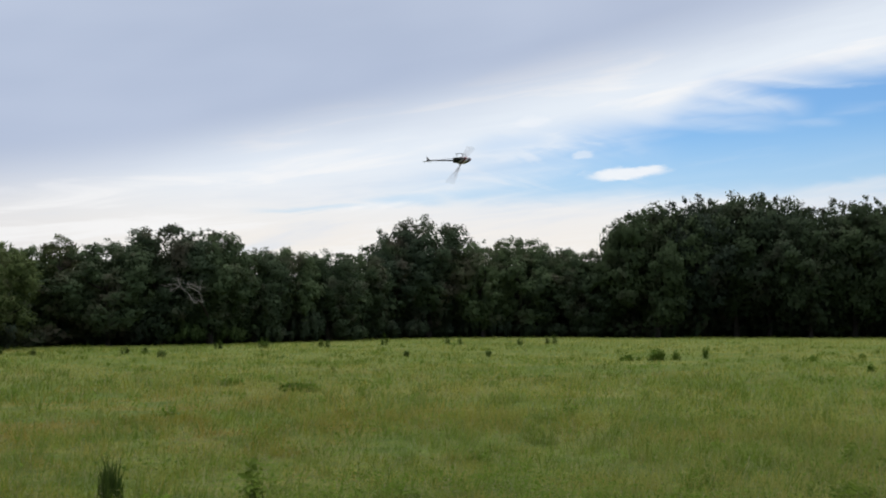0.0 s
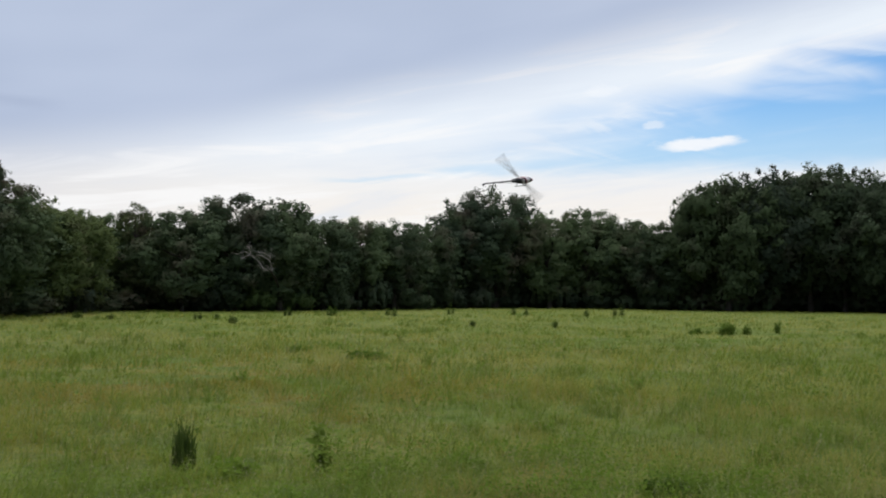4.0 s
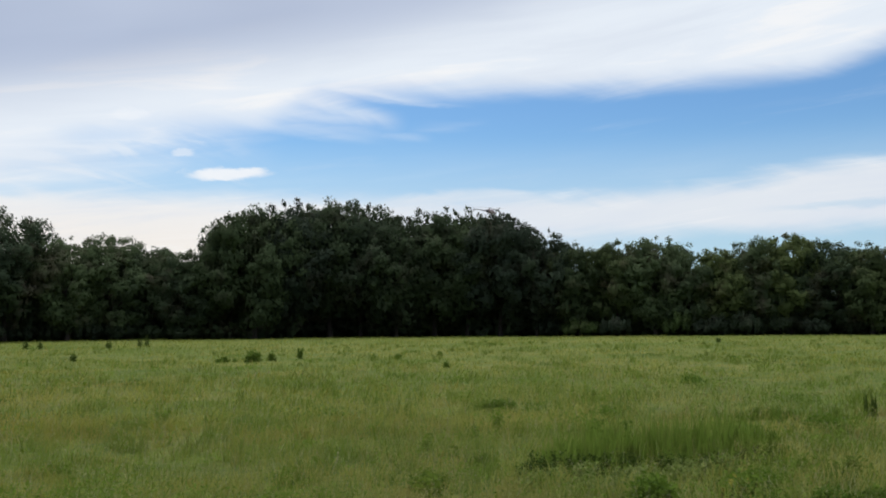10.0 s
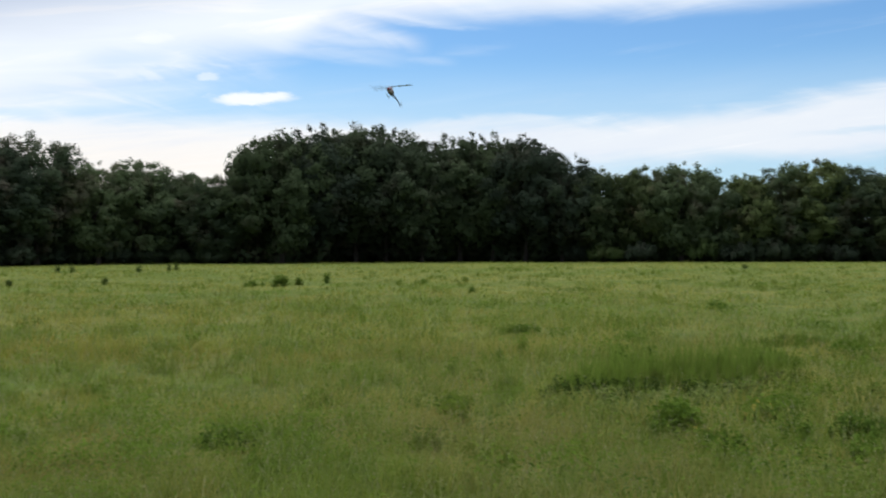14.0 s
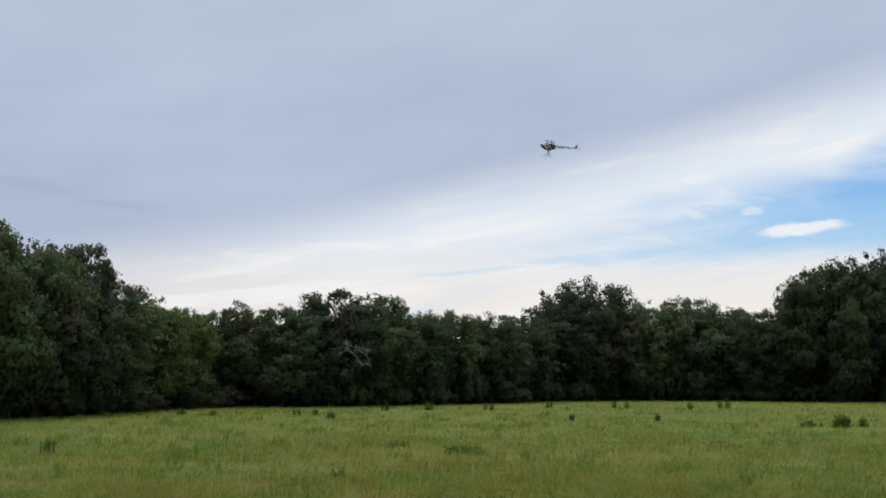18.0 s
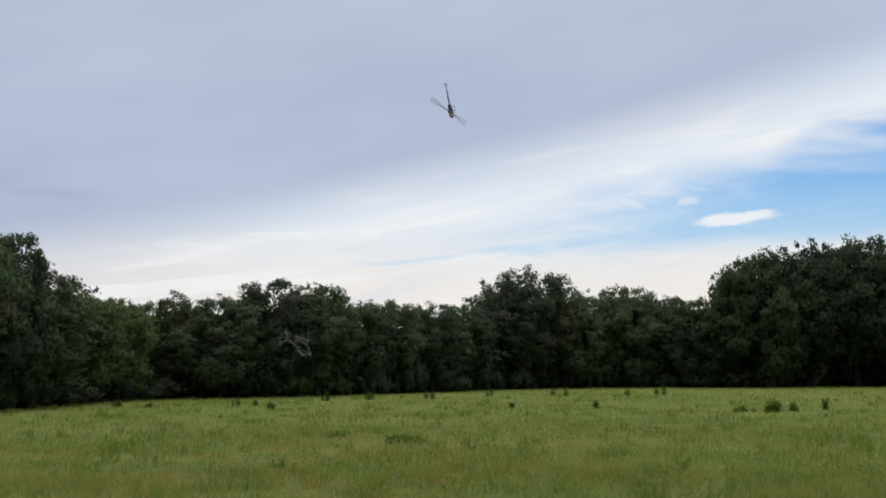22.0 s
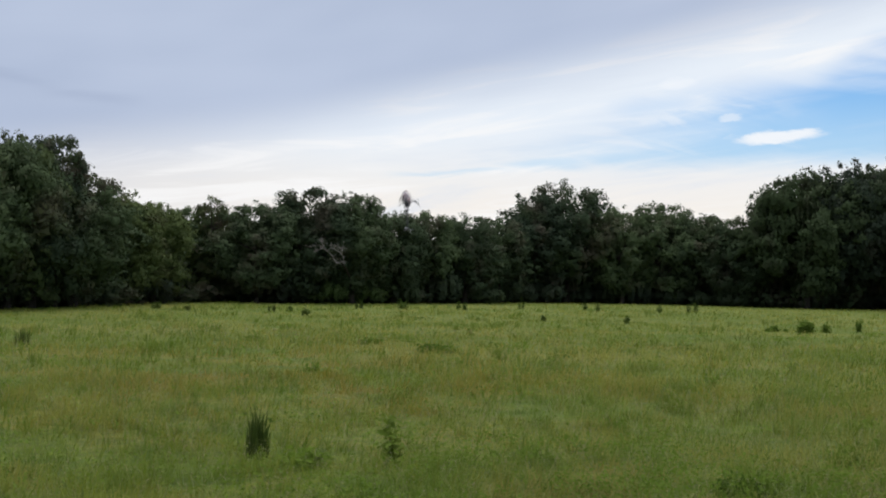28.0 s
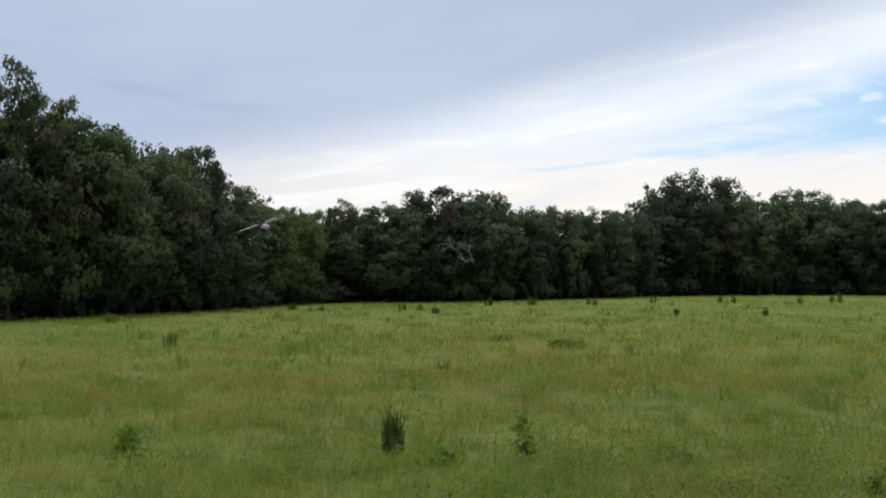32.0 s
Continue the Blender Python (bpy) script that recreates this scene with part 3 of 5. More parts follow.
def grow(kind, bearing, far, height, width, label="", group="trees round the meadow"):
    """One tree: bearing in degrees to the right of +y, metres from the camera's stand, its height and crown width."""
    name, category, words = TREE_WORDS[kind]
    x, y = far * math.sin(radians(bearing)), far * math.cos(radians(bearing))
    tree = tagged(new(name), label or words, category, group)
    tree.matrix_world = pose(x, y, 0, 0, 0, dice.uniform(0, 360))
    k = 10.0 if kind == "bush" else 8.0
    if kind != "bush":
        height *= 0.965
    if kind in ("oak", "spreading", "tall", "olive", "inner"):
        width = max(width, 0.74 * height)
    tree.scale = (width / k, width / k, height / (4.2 if kind == "bush" else 10.0))
    fine = "near_" + kind if far < 74 and "near_" + kind in CROWNS else kind
    hold("trunk", dice.choice(TRUNKS[kind]), tree)
    hold("crown", dice.choice(CROWNS[fine]), tree)
    return tree


# bearing, distance, height, crown width, kind of the trees that make the skyline
LEFT_WOOD = [
    (-50, 45, 11.4, 10, "oak"), (-46, 45, 10.1, 9, "tall"), (-43.3, 45.9, 10.4, 6.5, "umbrella"), (-41.1, 47.7, 12.0, 6.5, "umbrella"), (-38.4, 49.7, 11.1, 6.0, "umbrella"),
    (-37.2, 51.0, 10.1, 5, "olive"), (-36.0, 52.0, 9.8, 5.5, "oak"), (-34.6, 53.0, 9.4, 6, "oak"), (-33.2, 54.9, 9.3, 6, "olive"), (-32.0, 56.2, 9.3, 5.0, "oak"), (-30.8, 57.8, 10.0, 6.0, "umbrella"),
    (-29.8, 59.6, 8.5, 5.5, "oak"), (-27.3, 66.03, 7.5, 6.0, "olive"), (-25.4, 70.68, 7.4, 5, "olive"),
]
FAR_WOOD = [
    (-22.3, 77.9, 8.5, 6.0, "umbrella"), (-23.6, 80, 7.8, 6, "oak"), (-21.4, 81, 7.9, 6, "olive"), (-19.6, 76, 8.06, 7, "oak"), (-16.6, 77.9, 9.58, 8, "oak"), (-13.9, 79.8, 9.49, 7, "oak"),
    (-11.3, 83.6, 8.25, 7, "tall"), (-9.2, 87.4, 8.73, 4, "tall"), (-7, 90.25, 8.63, 6.5, "oak"), (-5, 96.9, 9.01, 6, "tall"),
    (-2.8, 104.9, 12.4, 6.5, "oak"), (-0.9, 107.8, 13.8, 8, "oak"), (2.4, 107.8, 11, 7.5, "tall"), (4.6, 109.8, 11.8, 7, "oak"),
    (7, 109.8, 10.4, 8, "oak"), (9, 105.8, 9.73, 7, "oak"),
]
OAK_CLUMP = [
    (11.4, 106, 12.2, 6.5, "spreading"), (12.8, 105, 14.4, 8.0, "spreading"), (14.9, 108, 15.4, 9.0, "spreading"), (17.3, 110, 15.9, 9.5, "spreading"), (19.1, 110, 15.8, 8.0, "spreading"),
    (21.3, 106, 13.2, 8.0, "spreading"), (23.6, 108, 14.6, 8.5, "spreading"), (25.6, 108, 14.4, 8.0, "spreading"), (27.6, 106, 14.0, 8.5, "spreading"), (29.8, 104, 11.9, 6.0, "spreading"),
]
RIGHT_WOOD = [
    (32.2, 103, 10.1, 5.5, "olive"), (34.6, 103, 10.3, 7.5, "olive"), (36.8, 103, 10.5, 6.0, "tall"), (38.8, 103, 9.6, 6.0, "tall"), (40.6, 103, 9.2, 5.5, "olive"),
    (42.6, 104, 10.2, 6.5, "oak"), (44.4, 104, 10.7, 7.0, "olive"), (46.4, 104, 9.9, 7.0, "oak"), (48.6, 103, 9.2, 7.5, "olive"), (50.4, 105, 8.2, 5.0, "tall"),
    (52.4, 107, 10.8, 6.5, "spreading"), (54.6, 108, 8.8, 7.0, "oak"), (57.5, 108, 9.6, 8.0, "oak"), (61, 108, 9.8, 9.0, "oak"), (65, 108, 9.5, 9.0, "oak"),
]
WOODS = LEFT_WOOD + FAR_WOOD + OAK_CLUMP + RIGHT_WOOD
for bearing, far, height, width, kind in WOODS:
    grow(kind, bearing, far, height, width)


def edge_of_wood(bearing):
    """Distance of the wood's front, and height of its skyline there."""
    marks = sorted((b, f, h) for b, f, h, _, _ in WOODS)
    bs = [m[0] for m in marks]
    return float(np.interp(bearing, bs, [m[1] for m in marks])), float(np.interp(bearing, bs, [m[2] for m in marks]))


# rows inside the wood, lower than the skyline, and undergrowth along the front
for depth, share, gap in ((5.0, 0.84, 4.8), (11.0, 0.74, 6.4), (17.0, 0.68, 7.0), (23.0, 0.60, 7.5)):
    b = -53.0
    while b < 67:
        far, high = edge_of_wood(b)
        grow("inner", b + dice.uniform(-0.5, 0.5), far + depth + dice.uniform(-1.5, 1.5), high * share * dice.uniform(0.9, 1.08), dice.uniform(8, 10), group="trees behind the wood's edge")
        b += math.degrees(gap / far)
b = -53.0
while b < 67:
    far, high = edge_of_wood(b)
    if not 9.5 < b < 30.5:
        grow("bush", b, far + dice.uniform(-1.8, 1.6) + (1.5 if b < -25 else 0.0), dice.uniform(1.5, 3.4), dice.uniform(3.6, 5.6), group="bushes at the foot of the wood")
    b += math.degrees(3.4 / far)


b = -53.0
while b < 67:
    far, high = edge_of_wood(b)
    grow("bush", b, far + dice.uniform(2.8, 6.5), dice.uniform(2.8, 4.6), dice.uniform(5.0, 7.0), group="bushes inside the wood")
    b += math.degrees(3.6 / far)


def make_wood_floor():
    """Leaf litter under and behind the trees, coloured dark to stand in for shade."""
    m, n, shader = material("shade_dark_litter", 0.95, 0.0, 0.05)
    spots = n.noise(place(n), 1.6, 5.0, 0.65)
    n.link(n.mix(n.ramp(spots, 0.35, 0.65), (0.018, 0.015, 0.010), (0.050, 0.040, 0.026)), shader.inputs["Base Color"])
    bumped(n, shader, spots, 0.6, 0.08)
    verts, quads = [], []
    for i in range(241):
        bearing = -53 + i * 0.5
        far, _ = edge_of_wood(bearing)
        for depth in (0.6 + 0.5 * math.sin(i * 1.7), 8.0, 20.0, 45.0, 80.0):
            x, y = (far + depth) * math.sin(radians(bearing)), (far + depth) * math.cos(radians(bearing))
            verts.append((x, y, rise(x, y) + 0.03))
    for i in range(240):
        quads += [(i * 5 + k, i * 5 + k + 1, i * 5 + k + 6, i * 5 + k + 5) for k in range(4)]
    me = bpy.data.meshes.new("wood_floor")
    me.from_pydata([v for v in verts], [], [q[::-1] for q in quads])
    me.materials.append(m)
    tagged(new("ground_wood", me), "leaf litter on the ground of the wood, coloured dark as shade", "forest floor", kind="structure")


make_wood_floor()


# ---- meadow grass ----
SEEDS = leaf_material("seed_head_straw", (0.16, 0.18, 0.070), (0.22, 0.225, 0.110), (0.21, 0.155, 0.075), 0.3, 0.6)
TUSSOCK = leaf_material("tussock_grass", (0.072, 0.118, 0.015), (0.118, 0.170, 0.026), (0.15, 0.135, 0.045), 0.4, 0.5, gloss=0.05)


def blades(rng, x, y, h, w, arch, lay=0.15):
    """Bent grass blades, each of one narrow strip and a drooping tip. Returns verts, faces."""
    n = len(x)
    turn, to = rng.uniform(0, 2 * np.pi, (2, n))
    sx, sy = np.cos(turn) * w / 2, np.sin(turn) * w / 2
    bend = arch * h
    bx, by = np.cos(to) * bend + lay * h, np.sin(to) * bend
    tip = h * np.clip(1.08 - 0.30 * arch, 0.5, 1.1)
    v = np.stack([np.stack([x - sx, y - sy, 0 * h - 0.04], 1), np.stack([x + sx, y + sy, 0 * h - 0.04], 1),
                  np.stack([x + 0.8 * sx + 0.42 * bx, y + 0.8 * sy + 0.42 * by, 0.72 * h], 1),
                  np.stack([x - 0.8 * sx + 0.42 * bx, y - 0.8 * sy + 0.42 * by, 0.72 * h], 1), np.stack([x + bx, y + by, tip], 1)], 1)
    i = np.arange(n)[:, None] * 5
    return v.reshape(-1, 3), np.concatenate([i + [0, 1, 2], i + [0, 2, 3], i + [3, 2, 4]])


def swell(x, y):
    """How lush the grass stands, 0 to 2, in slow patches."""
    bumps = np.sin(x * 1.7 + 0.8 * y) * np.sin(y * 1.3 - 0.6 * x + 1) + np.sin(4.1 * x - 2.3 * y + 1.5 * np.sin(y)) * np.sin(3.7 * y + 1.9 * x + 1.2 * np.sin(1.3 * x))
    return 1 + 0.35 * np.sin(x * 0.55 + 2) * np.sin(y * 0.43) + 0.38 * bumps


def make_grass():
    """Tufts of bent blades; they stand thinner and broader the farther out they are."""
    rng = np.random.default_rng(3)

    def scatter(count, near, far):
        r = near * np.exp(rng.uniform(0, math.log(far / near), count))
        a = np.radians(rng.uniform(-68, 72, count))
        return r * np.sin(a), r * np.cos(a)

    # near meadow: matted tufts
    tufts, each = 11500, 12
    x, y = scatter(tufts, 4.7, 17.0)
    tall = 0.165 * rng.uniform(0.5, 1.35, tufts) * swell(x, y)
    spread = rng.uniform(0.03, 0.11, tufts)
    x, y, tall, spread = (np.repeat(q, each) for q in (x, y, tall, spread))
    n = len(x)
    x, y = x + rng.normal(0, 1, n) * spread, y + rng.normal(0, 1, n) * spread
    far = np.hypot(x, y)
    keep = far > 4.5
    x, y, tall, far = x[keep], y[keep], tall[keep], far[keep]
    n = len(x)
    v, f = blades(rng, x, y, tall * rng.uniform(0.5, 1.25, n), (0.0028 + 0.00042 * far) * rng.uniform(0.6, 1.4, n), rng.uniform(0.15, 1.7, n))
    ob = new("meadow_grass", mesh_from("meadow_grass", v, f, GRASS))
    tagged(ob, "shin-high matted meadow grass, green with straw-coloured blades", "grass", kind="stuff")
    # the wide meadow beyond
    tufts, each = 17500, 9
    x, y = scatter(tufts, 14.0, 112.0)
    tall = 0.15 * rng.uniform(0.5, 1.3, tufts) * swell(x, y)
    x, y, tall = (np.repeat(q, each) for q in (x, y, tall))
    n = len(x)
    far = np.hypot(x, y)
    x, y = x + rng.normal(0, 0.011, n) * far, y + rng.normal(0, 0.011, n) * far
    marks = sorted((b, f) for b, f, _, _, _ in WOODS)
    keep = np.hypot(x, y) < np.interp(np.degrees(np.arctan2(x, y)), [m[0] for m in marks], [m[1] for m in marks]) - 0.5
    x, y, tall, far = x[keep], y[keep], tall[keep], far[keep]
    n = len(x)
    v, f = blades(rng, x, y, tall * rng.uniform(0.5, 1.25, n), (0.004 + 0.00048 * far) * rng.uniform(0.6, 1.4, n), rng.uniform(0.3, 1.9, n))
    ob = new("meadow_grass", mesh_from("meadow_grass", v, f, GRASS))
    tagged(ob, "green meadow grass stretching out to the wood", "grass", kind="stuff")
    # small leaves and bits of stalk in the mat
    n = 30000
    x, y = scatter(n, 4.8, 22.0)
    far = np.hypot(x, y)
    c = np.stack([x, y, rng.uniform(0.03, 0.14, n) * swell(x, y)], 1)
    v, f = leaflets(rng, c, np.tile([0.0, 0.0, 1.0], (n, 1)), (0.012 + 0.0012 * far) * rng.uniform(0.5, 1.3, n), 0.5)
    ob = new("leaf_litter", mesh_from("leaf_litter", v, f, GRASS))
    tagged(ob, "small curled leaves and stalks matted in the grass", "grass", kind="stuff")
    # thin pale stalks with loose seed heads
    n = 5200
    x, y = scatter(n, 5.0, 32.0)
    h, w = rng.uniform(0.16, 0.30, n), 0.0012 + 0.00018 * np.hypot(x, y)
    lx, ly = rng.normal(0, 0.34, (2, n)) * h
    z = 0 * h
    v = np.stack([np.stack([x - w / 2, y, z], 1), np.stack([x + w / 2, y, z], 1), np.stack([x + lx, y + ly, h], 1)], 1).reshape(-1, 3)
    f = np.arange(n * 3).reshape(n, 3)
    k = 6
    u = np.tile(np.linspace(0.62, 1.0, k), n)
    c = np.stack([np.repeat(x, k) + np.repeat(lx, k) * u, np.repeat(y, k) + np.repeat(ly, k) * u, np.repeat(h, k) * u], 1)
    side = rng.normal(0, 1, (n * k, 3)) * (0.016 * np.repeat(h, k) / 0.22 * (1.25 - u))[:, None]
    hv, hf = sprays(rng, c + side, rng.normal(0, 1, (n * k, 3)), np.repeat(0.007 + 0.0009 * np.hypot(x, y), k) * rng.uniform(0.6, 1.3, n * k))
    ob = new("seed_heads", mesh_from("seed_heads", np.concatenate([v, hv]), np.concatenate([f, hf + len(v)]), SEEDS))
    tagged(ob, "thin straw-coloured seed heads over the grass", "grass", kind="stuff")
    # long pale strands that droop over the mat
    n = 5200
    x, y = scatter(n, 4.9, 15.0)
    v, f = blades(rng, x, y, rng.uniform(0.16, 0.30, n), 0.0022 + 0.00030 * np.hypot(x, y), rng.uniform(0.7, 1.9, n))
    ob = new("dry_strands", mesh_from("dry_strands", v, f, SEEDS))
    tagged(ob, "pale dry grass strands drooping over the meadow", "grass", kind="stuff")
    # darker, taller tussocks
    n, k = 1750, 18
    r = np.repeat(5.6 * np.exp(rng.uniform(0, math.log(75 / 5.6), n)), k)
    a = np.radians(np.repeat(rng.uniform(-62, 66, n), k))
    wide = np.repeat(rng.uniform(0.06, 0.26, n), k) * (1 + 0.01 * r)
    x, y = r * np.sin(a) + rng.normal(0, 1, n * k) * wide, r * np.cos(a) + rng.normal(0, 0.6, n * k) * wide
    h = np.repeat(rng.uniform(0.15, 0.34, n), k) * np.minimum(1.0, 0.45 + 0.05 * r) * rng.uniform(0.6, 1.1, n * k)
    w = (0.004 + 0.0005 * r) * rng.uniform(0.6, 1.3, n * k)
    v, f = blades(rng, x, y, h, w, rng.uniform(0.2, 1.3, n * k))
    ob = new("tussocks", mesh_from("tussocks", v, f, TUSSOCK))
    tagged(ob, "darker green grass tussocks scattered over the meadow", "grass", kind="stuff")
    # low broad-leaved herbs among the grass
    n = 1500
    r = 5.2 * np.exp(rng.uniform(0, math.log(40 / 5.2), n))
    a = np.radians(rng.uniform(-66, 70, n))
    k = 14
    wide = np.repeat(rng.uniform(0.06, 0.22, n), k)
    c = np.stack([np.repeat(r * np.sin(a), k) + rng.normal(0, 1, n * k) * wide, np.repeat(r * np.cos(a), k) + rng.normal(0, 1, n * k) * wide,
                  rng.uniform(0.05, 0.20, n * k)], 1)
    v, f = sprays(rng, c, np.tile([0.0, 0.0, 1.0], (n * k, 1)), np.repeat(0.018 + 0.0016 * r, k) * rng.uniform(0.6, 1.3, n * k))
    ob = new("herbs", mesh_from("herbs", v, f, WEED))
    tagged(ob, "low leafy green herbs among the grass", "herbs", kind="stuff")


make_grass()


# ---- weeds and dead wood ----
def stalk_weed(name, x, y, height, spread, stalks, leaf, label, lean=0.25, leafy=14, mat=None, thick=0.006):
    """A weed: bent stems with leaves set round them."""
    rng = np.random.default_rng(int(abs(x * 97 + y * 31)) + stalks)
    weed = tagged(new(name), label, "weed", "weeds in the meadow")
    weed.matrix_world = pose(x, y, -0.02, 0, 0, float(rng.uniform(0, 360)))
    bm = bmesh.new()
    spots, ways = [], []
    for _ in range(stalks):
        a, d = rng.uniform(0, 6.28), spread * math.sqrt(rng.random()) * 0.45
        h = height * rng.uniform(0.62, 1.0) * (1 - 0.5 * (d / (spread * 0.45)) ** 2)
        px, py = d * math.cos(a), d * math.sin(a)
        lx, ly = rng.normal(0, lean * h * 0.4, 2) + np.array([math.cos(a), math.sin(a)]) * lean * h * 0.4
        pts = [(px, py, 0), (px + lx * 0.35, py + ly * 0.35, h * 0.5), (px + lx, py + ly, h)]
        tube(bm, pts, [thick + 0.004 * height, thick * 0.85, 0.002], 5)
        for i in range(leafy):
            u = 0.12 + 0.88 * (i + rng.random()) / leafy
            b = i * 2.399
            out = leaf * (1.15 - 0.6 * u) * 0.6
            spots.append((px + lx * u * u + out * math.cos(b), py + ly * u * u + out * math.sin(b), h * u))
            ways.append((math.cos(b) * 0.5, math.sin(b) * 0.5, 0.8))
    tagged(part("stem_mass", bm, mat or WEED, weed), kind="stuff")
    spots, ways = np.repeat(np.array(spots), 2, axis=0), np.repeat(np.array(ways), 2, axis=0)
    spots = spots + rng.normal(0, 0.45 * leaf, spots.shape)
    v, f = leaflets(rng, spots, ways, leaf * 0.9 * rng.uniform(0.5, 1.3, len(spots)))
    tagged(hold("foliage", mesh_from("leaves", v, f, mat or WEED), weed), kind="stuff")
    return weed


def spiky_clump(x, y, height, spread, count, arch=0.22):
    """A tight clump of stiff upright blades with withered ones round its foot."""
    rng = np.random.default_rng(int(abs(x * 71 + y * 53)))
    clump = tagged(new("weed_clump"), "dark upright clump of stiff pointed blades, withered at its foot", "weed", "weeds in the meadow")
    clump.matrix_world = pose(x, y, -0.01)
    a, d = rng.uniform(0, 2 * np.pi, count), spread * 0.5 * np.sqrt(rng.random(count))
    px, py = d * np.cos(a), d * np.sin(a)
    h = height * (1 - 0.5 * (d / (spread * 0.5)) ** 2) * rng.uniform(0.45, 1.0, count) ** 0.8
    v, f = blades(rng, px, py, h, rng.uniform(0.012, 0.020, count), rng.uniform(0.02, arch, count), 0.0)
    tagged(hold("foliage", mesh_from("blades", v, f, DARK_SHADE_WEED), clump), kind="stuff")
    n = count // 2
    a = rng.uniform(0, 2 * np.pi, n)
    v, f = blades(rng, spread * 0.5 * np.cos(a), spread * 0.5 * np.sin(a), height * rng.uniform(0.15, 0.4, n), np.full(n, 0.006), rng.uniform(0.5, 1.5, n), 0.0)
    tagged(hold("withered_blades", mesh_from("blades", v, f, SEEDS), clump, "pale withered blades"), kind="stuff")


for x, y, h, s, k, arch in ((-2.93, 8.38, 0.60, 0.22, 110, 0.22), (13.04, 11.70, 0.50, 0.08, 30, 0.06), (13.14, 11.66, 0.52, 0.07, 26, 0.06), (13.25, 11.70, 0.49, 0.08, 30, 0.06), (-13.8, 21.8, 0.50, 0.42, 60, 0.22)):
    spiky_clump(x, y, h, s, k, arch)
# leafy single plants
for x, y, h, s, k, leaf in ((-2.40, 8.10, 0.26, 0.42, 11, 0.11), (-5.47, 7.9, 0.42, 0.22, 7, 0.11), (-8.25, 9.45, 0.2, 0.5, 12, 0.08),
                            (3.49, 8.29, 0.24, 0.35, 8, 0.09), (3.9, 9.0, 0.20, 0.4, 7, 0.08), (2.96, 10.4, 0.16, 0.7, 12, 0.08), (2.73, 10.0, 0.14, 0.5, 9, 0.08),
                            (7.3, 7.5, 0.24, 0.8, 12, 0.09), (1.45, 6.9, 0.22, 0.6, 9, 0.09), (3.1, 6.6, 0.2, 0.5, 8, 0.09), (6.6, 12.8, 0.42, 0.25, 5, 0.08), (10.9, 10.5, 0.30, 0.8, 16, 0.09),
                            (8.9, 13.4, 0.26, 0.9, 14, 0.09), (-0.35, 8.9, 0.25, 0.4, 6, 0.09), (2.2, 16.5, 0.36, 0.2, 4, 0.08), (6.76, 10.5, 0.58, 0.2, 3, 0.09),
                            (-1.76, 20.7, 0.42, 0.12, 2, 0.09), (-4.8, 16.8, 0.24, 0.6, 8, 0.09), (10.9, 17.0, 0.28, 0.7, 9, 0.09), (0.4, 11.2, 0.14, 0.4, 8, 0.08), (0.6, 8.0, 0.14, 0.3, 7, 0.08)):
    stalk_weed("leafy_weed", x, y, h, s, k, leaf * 0.7, "leafy green weed standing over the grass")
# tall single stalks with long leaves set in tiers
for x, y, h in ((-1.70, 8.50, 0.80), (-1.66, 8.42, 0.66), (4.66, 10.95, 0.50), (4.64, 11.0, 0.40), (4.80, 10.5, 0.26), (5.92, 12.1, 0.22),
                (6.15, 9.30, 0.74), (6.60, 9.42, 0.66), (7.35, 9.25, 0.62), (5.60, 9.20, 0.48)):
    stalk_weed("tall_weed", x, y, h, 0.04, 1 if x > 0 else 2, 0.075 if x > 0 else 0.095, "tall green weed stalk with long leaves in tiers", 0.12, 13, TUSSOCK if x < 0 else DARKWEED)
# one round plant with some yellowed leaves, and more yellowing ones by it
for x, y, h, s, k, mat in ((5.05, 6.85, 0.36, 0.42, 34, WEED), (5.12, 6.95, 0.38, 0.40, 30, DARKWEED), (6.36, 7.25, 0.24, 0.5, 18, WEED)):
    stalk_weed("leafy_weed", x, y, h, s, k, 0.055, "round leafy green plant with many stems", 0.4, 15, mat)
for x, y in ((5.10, 6.66), (6.2, 7.15), (6.5, 7.3), (10.99, 7.57), (11.2, 7.7)):
    stalk_weed("yellowed_weed", x, y, 0.18, 0.14, 3, 0.055, "small weed with yellowed leaves", 0.4, 5, YELLOW)
# thick herb growth on the damp side, close by
damp = random.Random(23)
for k in range(34):
    x, y = damp.uniform(5.9, 10.2), damp.uniform(4.3, 7.6)
    if math.hypot(x, y) < 7.4:
        continue
    stalk_weed("leafy_weed", x, y, damp.uniform(0.14, 0.26), damp.uniform(0.3, 0.55), 14, 0.045, "low dark leafy weed among the grass", 0.35, 10, damp.choice((WEED, DARKWEED, DARK_SHADE_WEED, DARKWEED)))
